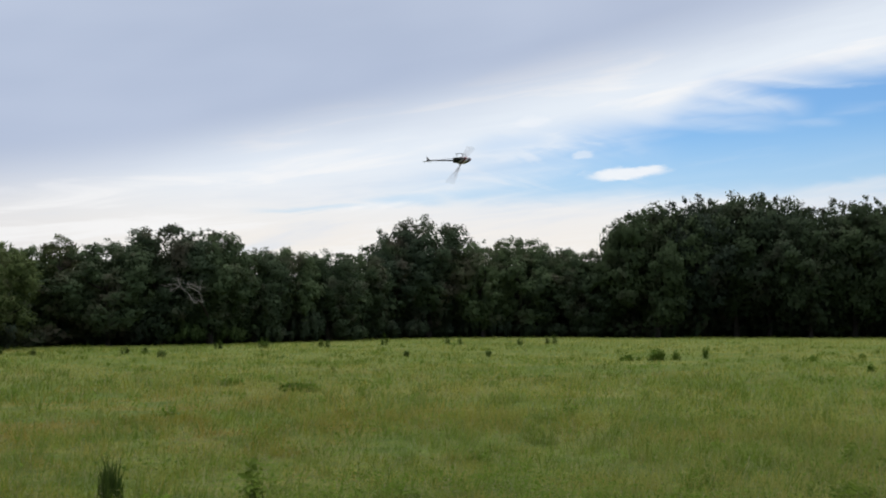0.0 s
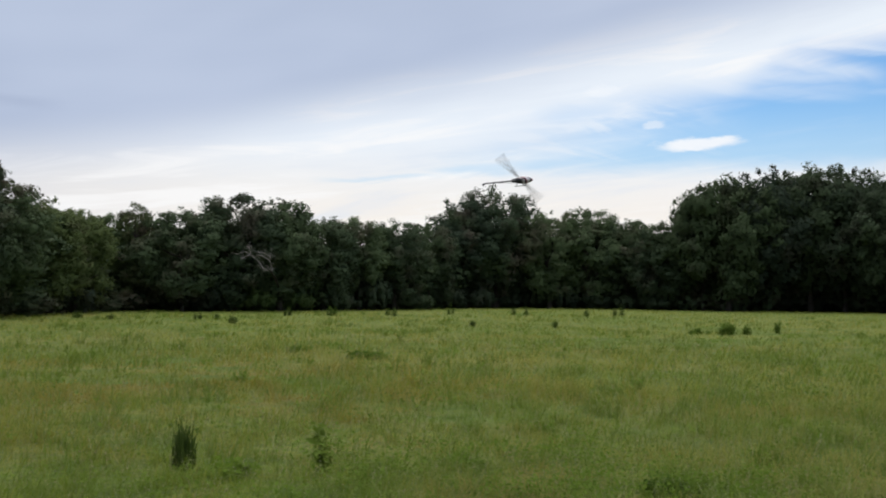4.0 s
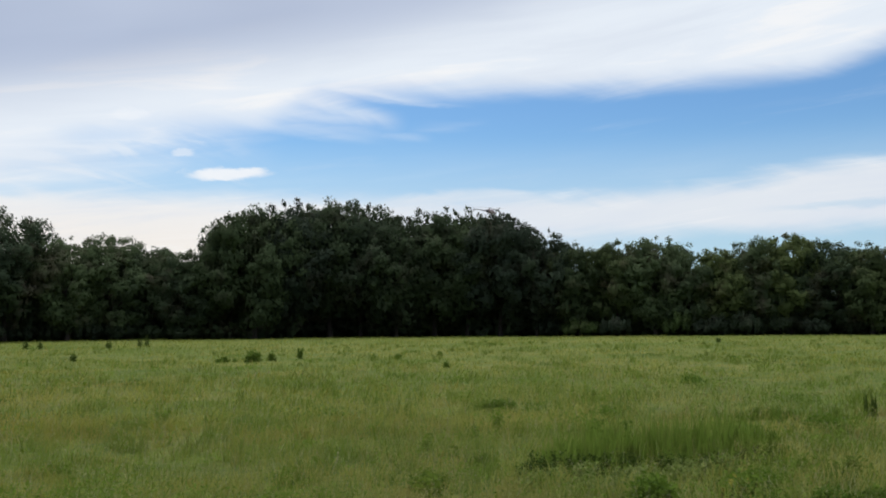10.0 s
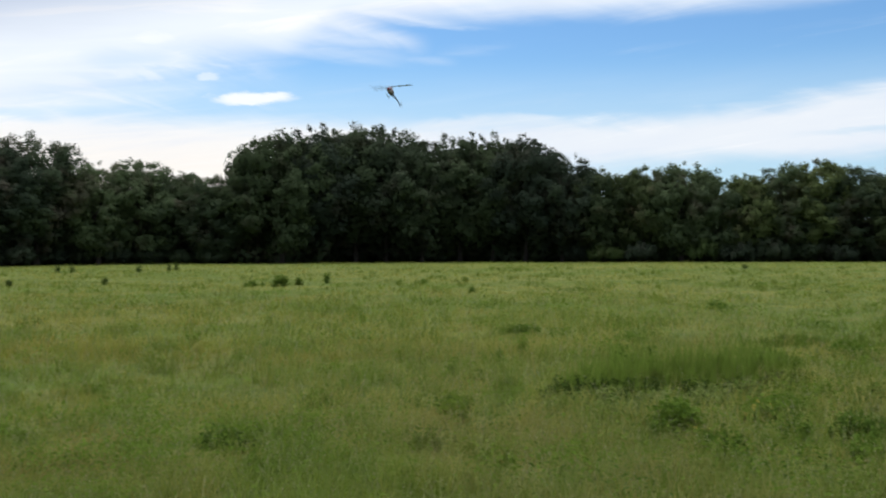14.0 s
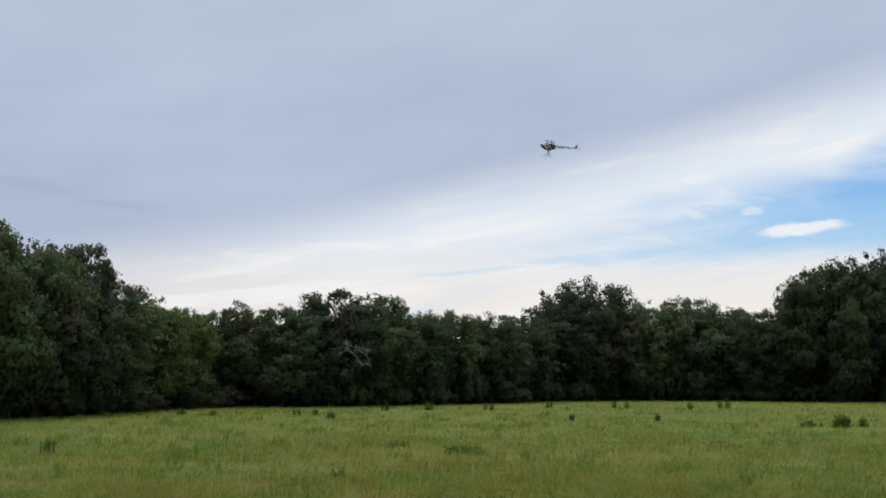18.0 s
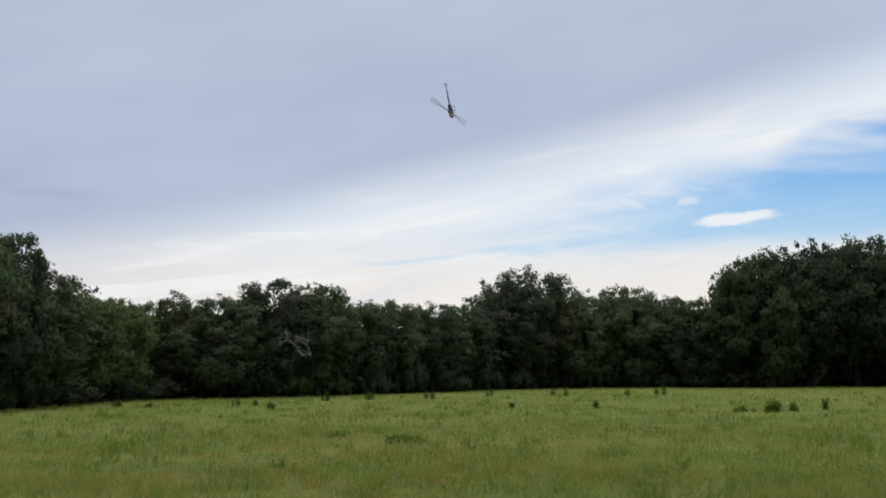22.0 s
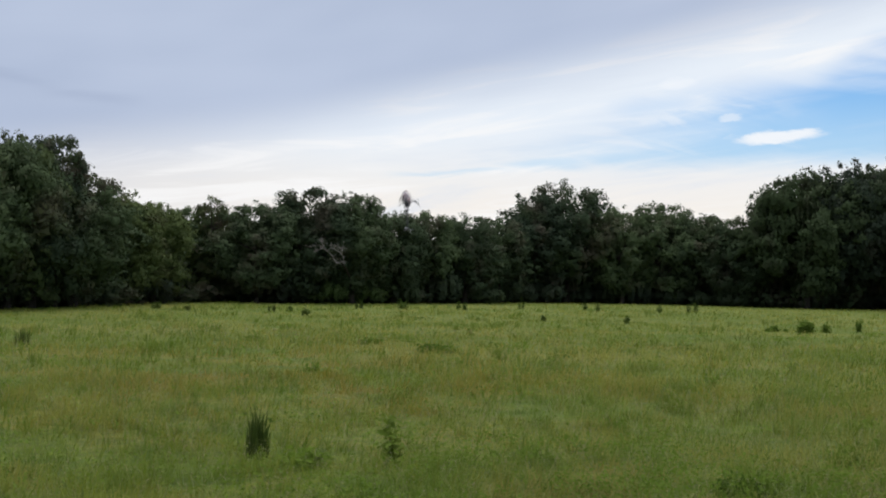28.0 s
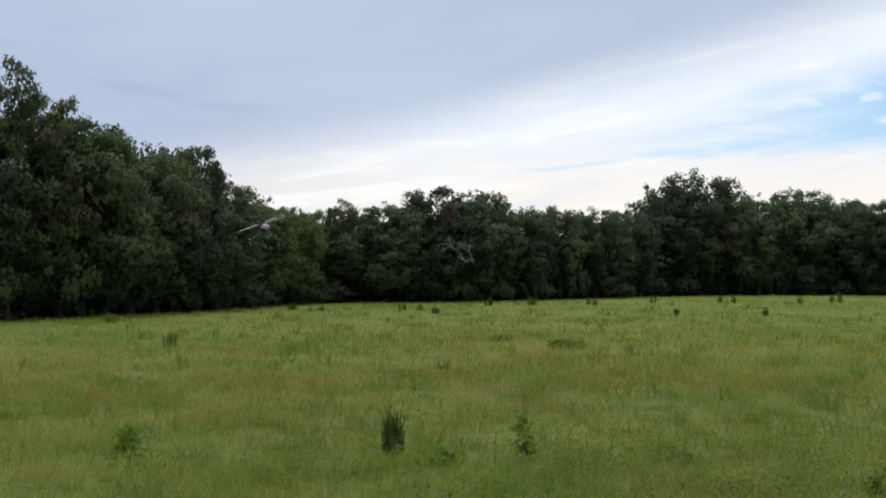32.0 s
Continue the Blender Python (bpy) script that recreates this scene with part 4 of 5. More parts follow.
# dark weeds out on the field
for x, y, h, s in ((9.02, 39.8, 0.72, 0.5), (9.12, 39.9, 0.66, 0.5), (8.9, 39.9, 0.6, 0.4), (9.95, 40.7, 0.52, 0.35), (10.05, 40.8, 0.46, 0.3), (11.7, 42.2, 0.72, 0.2), (8.0, 40.6, 0.26, 0.9),
                   (8.2, 16.1, 0.18, 0.7), (8.5, 16.3, 0.16, 0.6), (16.1, 20.1, 0.22, 0.5), (16.5, 11.95, 0.16, 0.5), (-3.7, 23.4, 0.2, 0.9), (-3.4, 23.5, 0.16, 0.7), (-5.8, 25.9, 0.18, 0.6), (2.19, 45.8, 0.5, 0.15), (18.6, 42.0, 0.36, 0.15), (14.1, 31.3, 0.28, 0.15), (-4.40, 70.7, 0.8, 0.4), (0.30, 71.8, 0.6, 0.35),
                   (1.22, 69.9, 0.72, 0.25), (5.60, 69.2, 0.6, 0.35), (8.0, 72.5, 0.65, 0.3), (8.5, 72.0, 0.9, 0.3), (46.3, 54.4, 0.5, 0.3), (-22.2, 24.5, 0.5, 0.3),
                   (-24.4, 34.0, 0.5, 0.6), (-13.8, 46.3, 0.7, 0.4), (15.3, 39.1, 0.32, 0.3), (-17.4, 51.5, 0.6, 0.35),
                   (-16.4, 51.8, 0.55, 0.35), (-14.8, 62.0, 0.5, 0.6), (-12.2, 64.0, 0.6, 0.8), (-8.6, 66.0, 0.55, 0.35), (-7.9, 64.5, 0.6, 0.35), (-24.6, 52.0, 0.5, 0.5),
                   (-22.0, 50.5, 0.4, 0.4), (-30.5, 41.0, 0.55, 0.35), (-1.8, 46.0, 0.4, 0.15)):
    stalk_weed("field_weed", x, y, h * (1.3 if y > 60 else 1.0), s, max(8, int(24 * s)), 0.085, "dark green weed tuft out on the meadow", 0.15, 16, DARK_SHADE_WEED if y > 44 else DARKWEED)


def tall_grass(x, y, wide, deep, height, count, seed, turn=0.0):
    """A stand of taller, darker upright grass with thin seeding tips."""
    rng = np.random.default_rng(seed)
    each = 26
    u, v = rng.uniform(-1, 1, (2, count // each))
    keep = u ** 2 + v ** 2 < 1.0
    u, v = np.repeat(u[keep], each), np.repeat(v[keep], each)
    count = len(u)
    clump = np.repeat(rng.random(count // each), each)
    u, v = u + rng.normal(0, 0.042 / wide, count), v + rng.normal(0, 0.042 / deep, count)
    px, py = u * wide + 0.05 * np.sin(u * 23), v * deep
    h = height * (1 - 0.55 * np.maximum(np.abs(u), np.abs(v)) ** 3) * rng.uniform(0.30, 1.0, count) * (0.34 + 0.66 * clump)
    thin = rng.random(count) < 0.12
    h = np.where(thin, h * 1.35, h)
    w = np.where(thin, rng.uniform(0.010, 0.022, count), rng.uniform(0.006, 0.018, count))
    a, b = rng.uniform(0, 6.28, (2, count))
    bend = rng.uniform(0.02, 0.30, count) * h
    sx, sy, bx, by = np.cos(a) * w / 2, np.sin(a) * w / 2, np.cos(b) * bend + 0.06 * h, np.sin(b) * bend
    vs = np.stack([np.stack([px - sx, py - sy, 0 * h - 0.03], 1), np.stack([px + sx, py + sy, 0 * h - 0.03], 1),
                   np.stack([px + sx + 0.35 * bx, py + sy + 0.35 * by, 0.6 * h], 1), np.stack([px - sx + 0.35 * bx, py - sy + 0.35 * by, 0.6 * h], 1),
                   np.stack([px + bx + 0.15 * sx, py + by + 0.15 * sy, h], 1), np.stack([px + bx - 0.15 * sx, py + by - 0.15 * sy, h], 1)], 1)
    i = np.arange(count)[:, None] * 6
    spike = rng.random(count) < 0.05
    vs[spike, 4:, 2] *= rng.uniform(1.05, 1.3, (spike.sum(), 1))
    ob = new("tall_grass", mesh_from("tall_grass", vs.reshape(-1, 3), np.concatenate([i + [0, 1, 2, 3], i + [3, 2, 4, 5]]), LUSH))
    ob.matrix_world = pose(x, y, 0, 0, 0, turn)
    return tagged(ob, "stand of taller, darker green upright grass", "grass", kind="stuff")


LUSH = leaf_material("lush_grass", (0.036, 0.074, 0.010), (0.155, 0.228, 0.036), (0.17, 0.17, 0.05), 0.22, 0.95, 4.0, gloss=0.04)
PALEWEED = leaf_material("pale_leaf", (0.105, 0.150, 0.036), (0.175, 0.220, 0.065), (0.21, 0.20, 0.085), 0.35, 0.7, gloss=0.04)
tall_grass(6.95, 9.3, 1.75, 0.65, 0.68, 4400, 4, 8)
tall_grass(5.80, 9.0, 0.62, 0.35, 0.56, 1700, 6, 10)
tall_grass(8.6, 9.9, 0.8, 0.45, 0.40, 2000, 7, 12)
tall_grass(11.6, 12.0, 1.2, 0.6, 0.30, 1900, 5, -40)
# dark leafy growth painting in the tall grass's shaded foot; also the damp side
for x, y, h, s, mat in ((4.95, 8.7, 0.30, 0.45, DARK_SHADE_WEED), (5.3, 8.85, 0.34, 0.45, DARK_SHADE_WEED), (5.6, 8.75, 0.32, 0.5, DARK_SHADE_WEED), (6.0, 8.7, 0.28, 0.5, DARK_SHADE_WEED), (6.6, 8.6, 0.22, 0.5, DARK_SHADE_WEED),
                        (7.2, 8.6, 0.16, 0.5, DARK_SHADE_WEED), (7.8, 8.65, 0.2, 0.5, DARK_SHADE_WEED), (8.3, 8.75, 0.22, 0.4, DARKWEED),
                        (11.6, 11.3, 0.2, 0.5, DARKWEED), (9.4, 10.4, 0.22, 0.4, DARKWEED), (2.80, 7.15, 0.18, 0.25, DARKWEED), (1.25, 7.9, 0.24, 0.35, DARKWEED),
                        (1.45, 8.0, 0.26, 0.45, WEED), (1.4, 7.7, 0.18, 0.3, DARK_SHADE_WEED), (1.9, 7.6, 0.2, 0.35, WEED), (2.6, 9.6, 0.16, 0.5, DARKWEED), (4.9, 9.9, 0.16, 0.4, DARKWEED),
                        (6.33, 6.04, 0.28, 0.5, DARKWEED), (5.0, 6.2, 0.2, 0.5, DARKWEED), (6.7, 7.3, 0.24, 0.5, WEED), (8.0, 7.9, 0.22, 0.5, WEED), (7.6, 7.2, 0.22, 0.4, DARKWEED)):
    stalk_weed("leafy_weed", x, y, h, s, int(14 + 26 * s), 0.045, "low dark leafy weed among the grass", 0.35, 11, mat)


# paler grey-green herbs in front of the tall grass
for x, y, h, s in ((3.75, 8.70, 0.20, 0.40), (4.60, 8.25, 0.20, 0.45), (5.20, 7.80, 0.22, 0.50), (5.35, 8.40, 0.24, 0.45), (5.85, 8.15, 0.24, 0.50), (6.40, 8.10, 0.24, 0.50), (6.95, 8.20, 0.22, 0.45), (4.95, 8.45, 0.20, 0.35)):
    stalk_weed("leafy_weed", x, y, h, s, 22, 0.05, "pale grey-green leafy weed beside the tall grass", 0.4, 10, DARKWEED if x < 4 else PALEWEED)


def herb_patches():
    """Low broad-leaved patches, thicker towards the damp side of the field."""
    rng = np.random.default_rng(17)
    for mat, patches, reach, middle, share in ((WEED, 110, 45.0, 38, 0.45), (DARKWEED, 55, 45.0, 38, 0.45), (WEED, 80, 10.0, 2, 0.2)):
        name, cs, ss = "herbs", [], []
        for _ in range(patches):
            far = 6.0 * math.exp(rng.uniform(0, math.log(reach / 6.0)))
            bearing = radians(rng.uniform(-60, 68) if rng.random() < share else rng.normal(middle, 14))
            wide = rng.uniform(0.10, 0.32) * (1 + far * 0.015)
            k = int(40 + 220 * wide)
            at = np.array([far * math.sin(bearing), far * math.cos(bearing), 0.0])
            c = at + rng.normal(0, 1, (k, 3)) * (wide, wide * 0.7, 0)
            c[:, 2] = rng.uniform(0.05, 0.21, k)
            cs.append(c)
            ss.append(np.full(k, 0.026 + 0.0010 * far))
        c, size = np.concatenate(cs), np.concatenate(ss)
        v, f = leaflets(rng, c, np.tile([0.0, 0.0, 1.0], (len(c), 1)), size * rng.uniform(0.6, 1.3, len(c)), 0.6)
        tagged(new(name, mesh_from(name, v, f, mat)), "patches of low leafy herbs among the grass", "herbs", kind="stuff")


herb_patches()


def make_dead_tree():
    tree = tagged(new("dead_tree"), "bleached bare limbs of a dead tree in the wood's edge", "dead tree", "trees round the meadow")
    far, bearing = 73.0, -15.4
    tree.matrix_world = pose(far * math.sin(radians(bearing)), far * math.cos(radians(bearing)), 0, 0, 0, -bearing)
    rng = random.Random(8)
    bm = bmesh.new()
    tube(bm, [(2.4, 7.8, -0.1), (2.1, 5.8, 1.8), (1.4, 2.4, 3.0), (0.9, 0.2, 3.6)], [0.13, 0.11, 0.08, 0.06], 8)
    part("trunk", bm, BARK, tree)
    for line in (((0.72, 3.2), (0.3, 3.9), (-0.4, 4.4), (-0.78, 4.65), (-1.3, 4.42), (-1.85, 4.58)), ((0.0, 4.1), (-0.45, 4.75), (-0.6, 5.1)), ((1.35, 3.2), (1.1, 4.0), (1.2, 5.0)),
                 ((1.1, 4.3), (0.6, 4.55), (-0.05, 4.62)), ((0.72, 3.2), (1.0, 3.35), (1.35, 3.2)), ((-0.4, 4.4), (-0.9, 4.2), (-1.1, 4.0)), ((1.1, 4.0), (0.5, 4.35), (0.1, 4.4))):
        bm = bmesh.new()
        pts = [Vector((x, rng.uniform(-0.25, 0.15), z)) for x, z in line]
        tube(bm, pts, [0.036 - 0.026 * i / (len(pts) - 1) for i in range(len(pts))], 6)
        for _ in range(14):
            i = rng.randrange(len(pts) - 1)
            q = pts[i].lerp(pts[i + 1], rng.random())
            e = q + Vector((rng.uniform(-0.42, 0.42), rng.uniform(-0.2, 0.2), rng.uniform(-0.12, 0.40)))
            tube(bm, [q, (q + e) / 2 + Vector((0, 0, rng.uniform(-0.05, 0.1))), e], [0.016, 0.012, 0.006], 5)
        part("limb", bm, DEADWOOD, tree)


make_dead_tree()


# ---- model helicopter ----
def paint(name, colour, rough=0.3, metal=0.0, worn=0.15):
    m, n, shader = material(name, rough, metal)
    spots = n.noise(n.add("ShaderNodeTexCoord").outputs["Object"], 14.0, 4.0)
    n.link(n.mix(n.math("MULTIPLY", n.ramp(spots, 0.5, 0.8), worn), colour, tuple(c * 0.5 for c in colour)), shader.inputs["Base Color"])
    return m


def canopy_paint():
    """Dark grey canopy with red flank and white flash."""
    m, n, shader = material("canopy_paint", 0.5, 0.0, 0.3)
    xyz = n.add("ShaderNodeSeparateXYZ")
    n.link(n.add("ShaderNodeTexCoord").outputs["Object"], xyz.inputs[0])
    x, y, z = xyz.outputs
    slant = n.math("ADD", x, n.math("MULTIPLY", z, 0.9))
    c = (0.010, 0.010, 0.014)
    for start, colour in ((-0.06, (0.30, 0.26, 0.28)), (-0.005, (0.014, 0.012, 0.018)), (0.03, (0.20, 0.030, 0.040)), (0.055, (0.44, 0.40, 0.43)), (0.135, (0.020, 0.016, 0.024)),
                          (0.175, (0.28, 0.25, 0.28)), (0.20, (0.18, 0.026, 0.035)), (0.235, (0.016, 0.014, 0.022))):
        c = n.mix(n.ramp(slant, start, start + 0.004), c, colour)
    n.link(c, shader.inputs["Base Color"])
    return m


CANOPY = canopy_paint()
CARBON = paint("carbon_fibre", (0.008, 0.008, 0.011), 0.75)
BLADE = paint("white_blade", (0.30, 0.30, 0.31), 0.5)
METAL = paint("grey_alloy", (0.05, 0.05, 0.055), 0.5, 0.5)
RED = paint("red_plastic", (0.14, 0.022, 0.02), 0.4)


def box(bm, x, y, z, sx, sy, sz):
    bmesh.ops.create_cube(bm, size=1.0, matrix=Matrix.Translation((x, y, z)) @ Matrix.Diagonal((sx, sy, sz, 1)))


def bevelled(bm, width=0.004):
    bmesh.ops.bevel(bm, geom=bm.edges[:], offset=width, segments=2, profile=0.5, affect="EDGES")
    return bm


def rod(bm, a, b, r, r2=None, sides=10):
    tube(bm, [a, tuple((Vector(a) + Vector(b)) / 2), b], [r, (r + (r2 or r)) / 2, r2 or r], sides)


def blade_mesh(bm, root, tip, chord, thick=0.006):
    """A rotor blade with a rounded leading edge and squared tip, along +x from root to tip."""
    profile = [(-0.65, 0.0), (-0.2, 0.7), (0.2, 1.0), (0.33, 0.6), (0.36, 0.0), (0.33, -0.6), (0.2, -1.0), (-0.2, -0.7)]
    rings = []
    for x, k in ((root, 0.55), (root + 0.05, 1.0), (tip - 0.015, 1.0), (tip, 0.8)):
        rings.append([bm.verts.new((x, chord * k * u, thick * v / 2)) for u, v in profile])
    for lo, hi in zip(rings, rings[1:]):
        for i in range(len(profile)):
            j = (i + 1) % len(profile)
            bm.faces.new((lo[i], lo[j], hi[j], hi[i]))
    bm.faces.new(rings[0][::-1])
    bm.faces.new(rings[-1])


def make_helicopter():
    heli = tagged(new("model_helicopter"), "radio-controlled model helicopter in flight, red, white and dark canopy", "helicopter")
    # canopy: a rounded pod, pointed at the nose
    bm = bmesh.new()
    rings = []
    for x, w, lo, hi in ((-0.13, 0.034, -0.055, 0.070), (-0.05, 0.062, -0.090, 0.100), (0.04, 0.076, -0.106, 0.104), (0.13, 0.072, -0.108, 0.082),
                         (0.21, 0.056, -0.096, 0.034), (0.265, 0.032, -0.072, -0.012), (0.285, 0.008, -0.050, -0.030)):
        rings.append([bm.verts.new((x, 1.12 * w * math.cos(a), (lo + hi) / 2 + 1.1 * (hi - lo) / 2 * math.sin(a))) for a in np.linspace(0, 2 * math.pi, 16, endpoint=False)])
    for lo, hi in zip(rings, rings[1:]):
        for k in range(16):
            bm.faces.new((lo[k], lo[(k + 1) % 16], hi[(k + 1) % 16], hi[k]))
    bm.faces.new(rings[0][::-1])
    bm.faces.new(rings[-1])
    part("canopy", bm, CANOPY, heli, "glossy canopy, red flank with a white flash", True)
    bm = bmesh.new()
    for side in (-0.032, 0.032):
        box(bm, -0.09, side, 0.0, 0.20, 0.006, 0.13)
    part("side_frame", bevelled(bm, 0.002), CARBON, heli)
    bm = bmesh.new()
    rod(bm, (-0.06, 0, -0.03), (-0.06, 0, 0.05), 0.028, sides=14)
    part("motor", bm, METAL, heli)
    bm = bmesh.new()
    box(bm, 0.02, 0, -0.045, 0.16, 0.045, 0.05)
    part("battery", bevelled(bm), RED, heli)
    bm = bmesh.new()
    rod(bm, (-0.14, 0, 0.01), (-0.86, 0, 0.01), 0.017, 0.014, 12)
    part("tail_boom", bm, CARBON, heli)
    for x in (-0.42, -0.60):
        bm = bmesh.new()
        rod(bm, (x - 0.012, 0, 0.01), (x + 0.012, 0, 0.01), 0.023, sides=12)
        part("boom_clamp", bm, METAL, heli)
    for side in (-1, 1):
        bm = bmesh.new()
        rod(bm, (-0.17, 0.03 * side, -0.05), (-0.60, 0.004 * side, 0.0), 0.005, sides=6)
        part("boom_brace", bm, CARBON, heli)
    bm = bmesh.new()
    outline = [(-0.81, 0.02), (-0.85, 0.02), (-0.90, -0.10), (-0.87, -0.10), (-0.81, -0.02)]
    lo = [bm.verts.new((x, -0.003, z)) for x, z in outline]
    hi = [bm.verts.new((x, 0.003, z)) for x, z in outline]
    bm.faces.new(lo)
    bm.faces.new(hi[::-1])
    for i in range(5):
        j = (i + 1) % 5
        bm.faces.new((lo[i], hi[i], hi[j], lo[j]))
    part("tail_fin", bm, CARBON, heli)
    bm = bmesh.new()
    box(bm, -0.855, 0.012, 0.012, 0.05, 0.03, 0.035)
    part("tail_gearbox", bevelled(bm), METAL, heli)
    for side in (-1, 1):
        bm = bmesh.new()
        pts = [(-0.14, 0.085 * side, -0.160), (-0.05, 0.085 * side, -0.168), (0.08, 0.085 * side, -0.168), (0.13, 0.083 * side, -0.150)]
        tube(bm, pts, [0.007] * 4, 8)
        part("skid", bm, CARBON, heli)
        for x in (-0.09, 0.05):
            bm = bmesh.new()
            tube(bm, [(x, 0.03 * side, -0.07), (x, 0.066 * side, -0.125), (x, 0.085 * side, -0.165)], [0.010, 0.008, 0.007], 8)
            part("skid_strut", bm, CARBON, heli)
    bm = bmesh.new()
    rod(bm, (0, 0, 0.05), (0, 0, 0.155), 0.007, sides=10)
    part("mast", bm, METAL, heli)
    bm = bmesh.new()
    rod(bm, (0, 0, 0.095), (0, 0, 0.108), 0.036, 0.03, 14)
    part("swashplate", bm, METAL, heli)
    # main rotor
    bm = bmesh.new()
    box(bm, 0, 0, 0.008, 0.07, 0.032, 0.030)
    rod(bm, (-0.10, 0, 0.008), (0.10, 0, 0.008), 0.011, sides=10)
    rotor = part("main_rotor", bevelled(bm, 0.002), METAL, heli)
    rotor.location = (0, 0, 0.155)
    for k in range(2):
        bm = bmesh.new()
        blade_mesh(bm, 0.085, 0.73, 0.055, 0.008)
        bmesh.ops.rotate(bm, verts=bm.verts, matrix=Matrix.Rotation(math.pi * k, 3, "Z"))
        bmesh.ops.translate(bm, verts=bm.verts, vec=(0, 0, 0.008))
        part("rotor_blade", bm, BLADE, rotor, "white main rotor blade")
    # tail rotor
    bm = bmesh.new()
    rod(bm, (0, -0.012, 0), (0, 0.012, 0), 0.010, sides=10)
    tail = part("tail_rotor", bm, METAL, heli)
    tail.location = (-0.86, 0.045, 0.012)
    for k in range(2):
        bm = bmesh.new()
        blade_mesh(bm, 0.015, 0.118, 0.024, 0.004)
        bmesh.ops.rotate(bm, verts=bm.verts, matrix=Matrix.Rotation(math.pi * k, 3, "Z"))
        bmesh.ops.rotate(bm, verts=bm.verts, matrix=Matrix.Rotation(math.pi / 2, 3, "X"))
        part("tail_blade", bm, BLADE, tail)
    heli.scale = (0.94, 0.94, 0.94)
    return heli, rotor, tail


HELI, ROTOR, TAIL_ROTOR = make_helicopter()


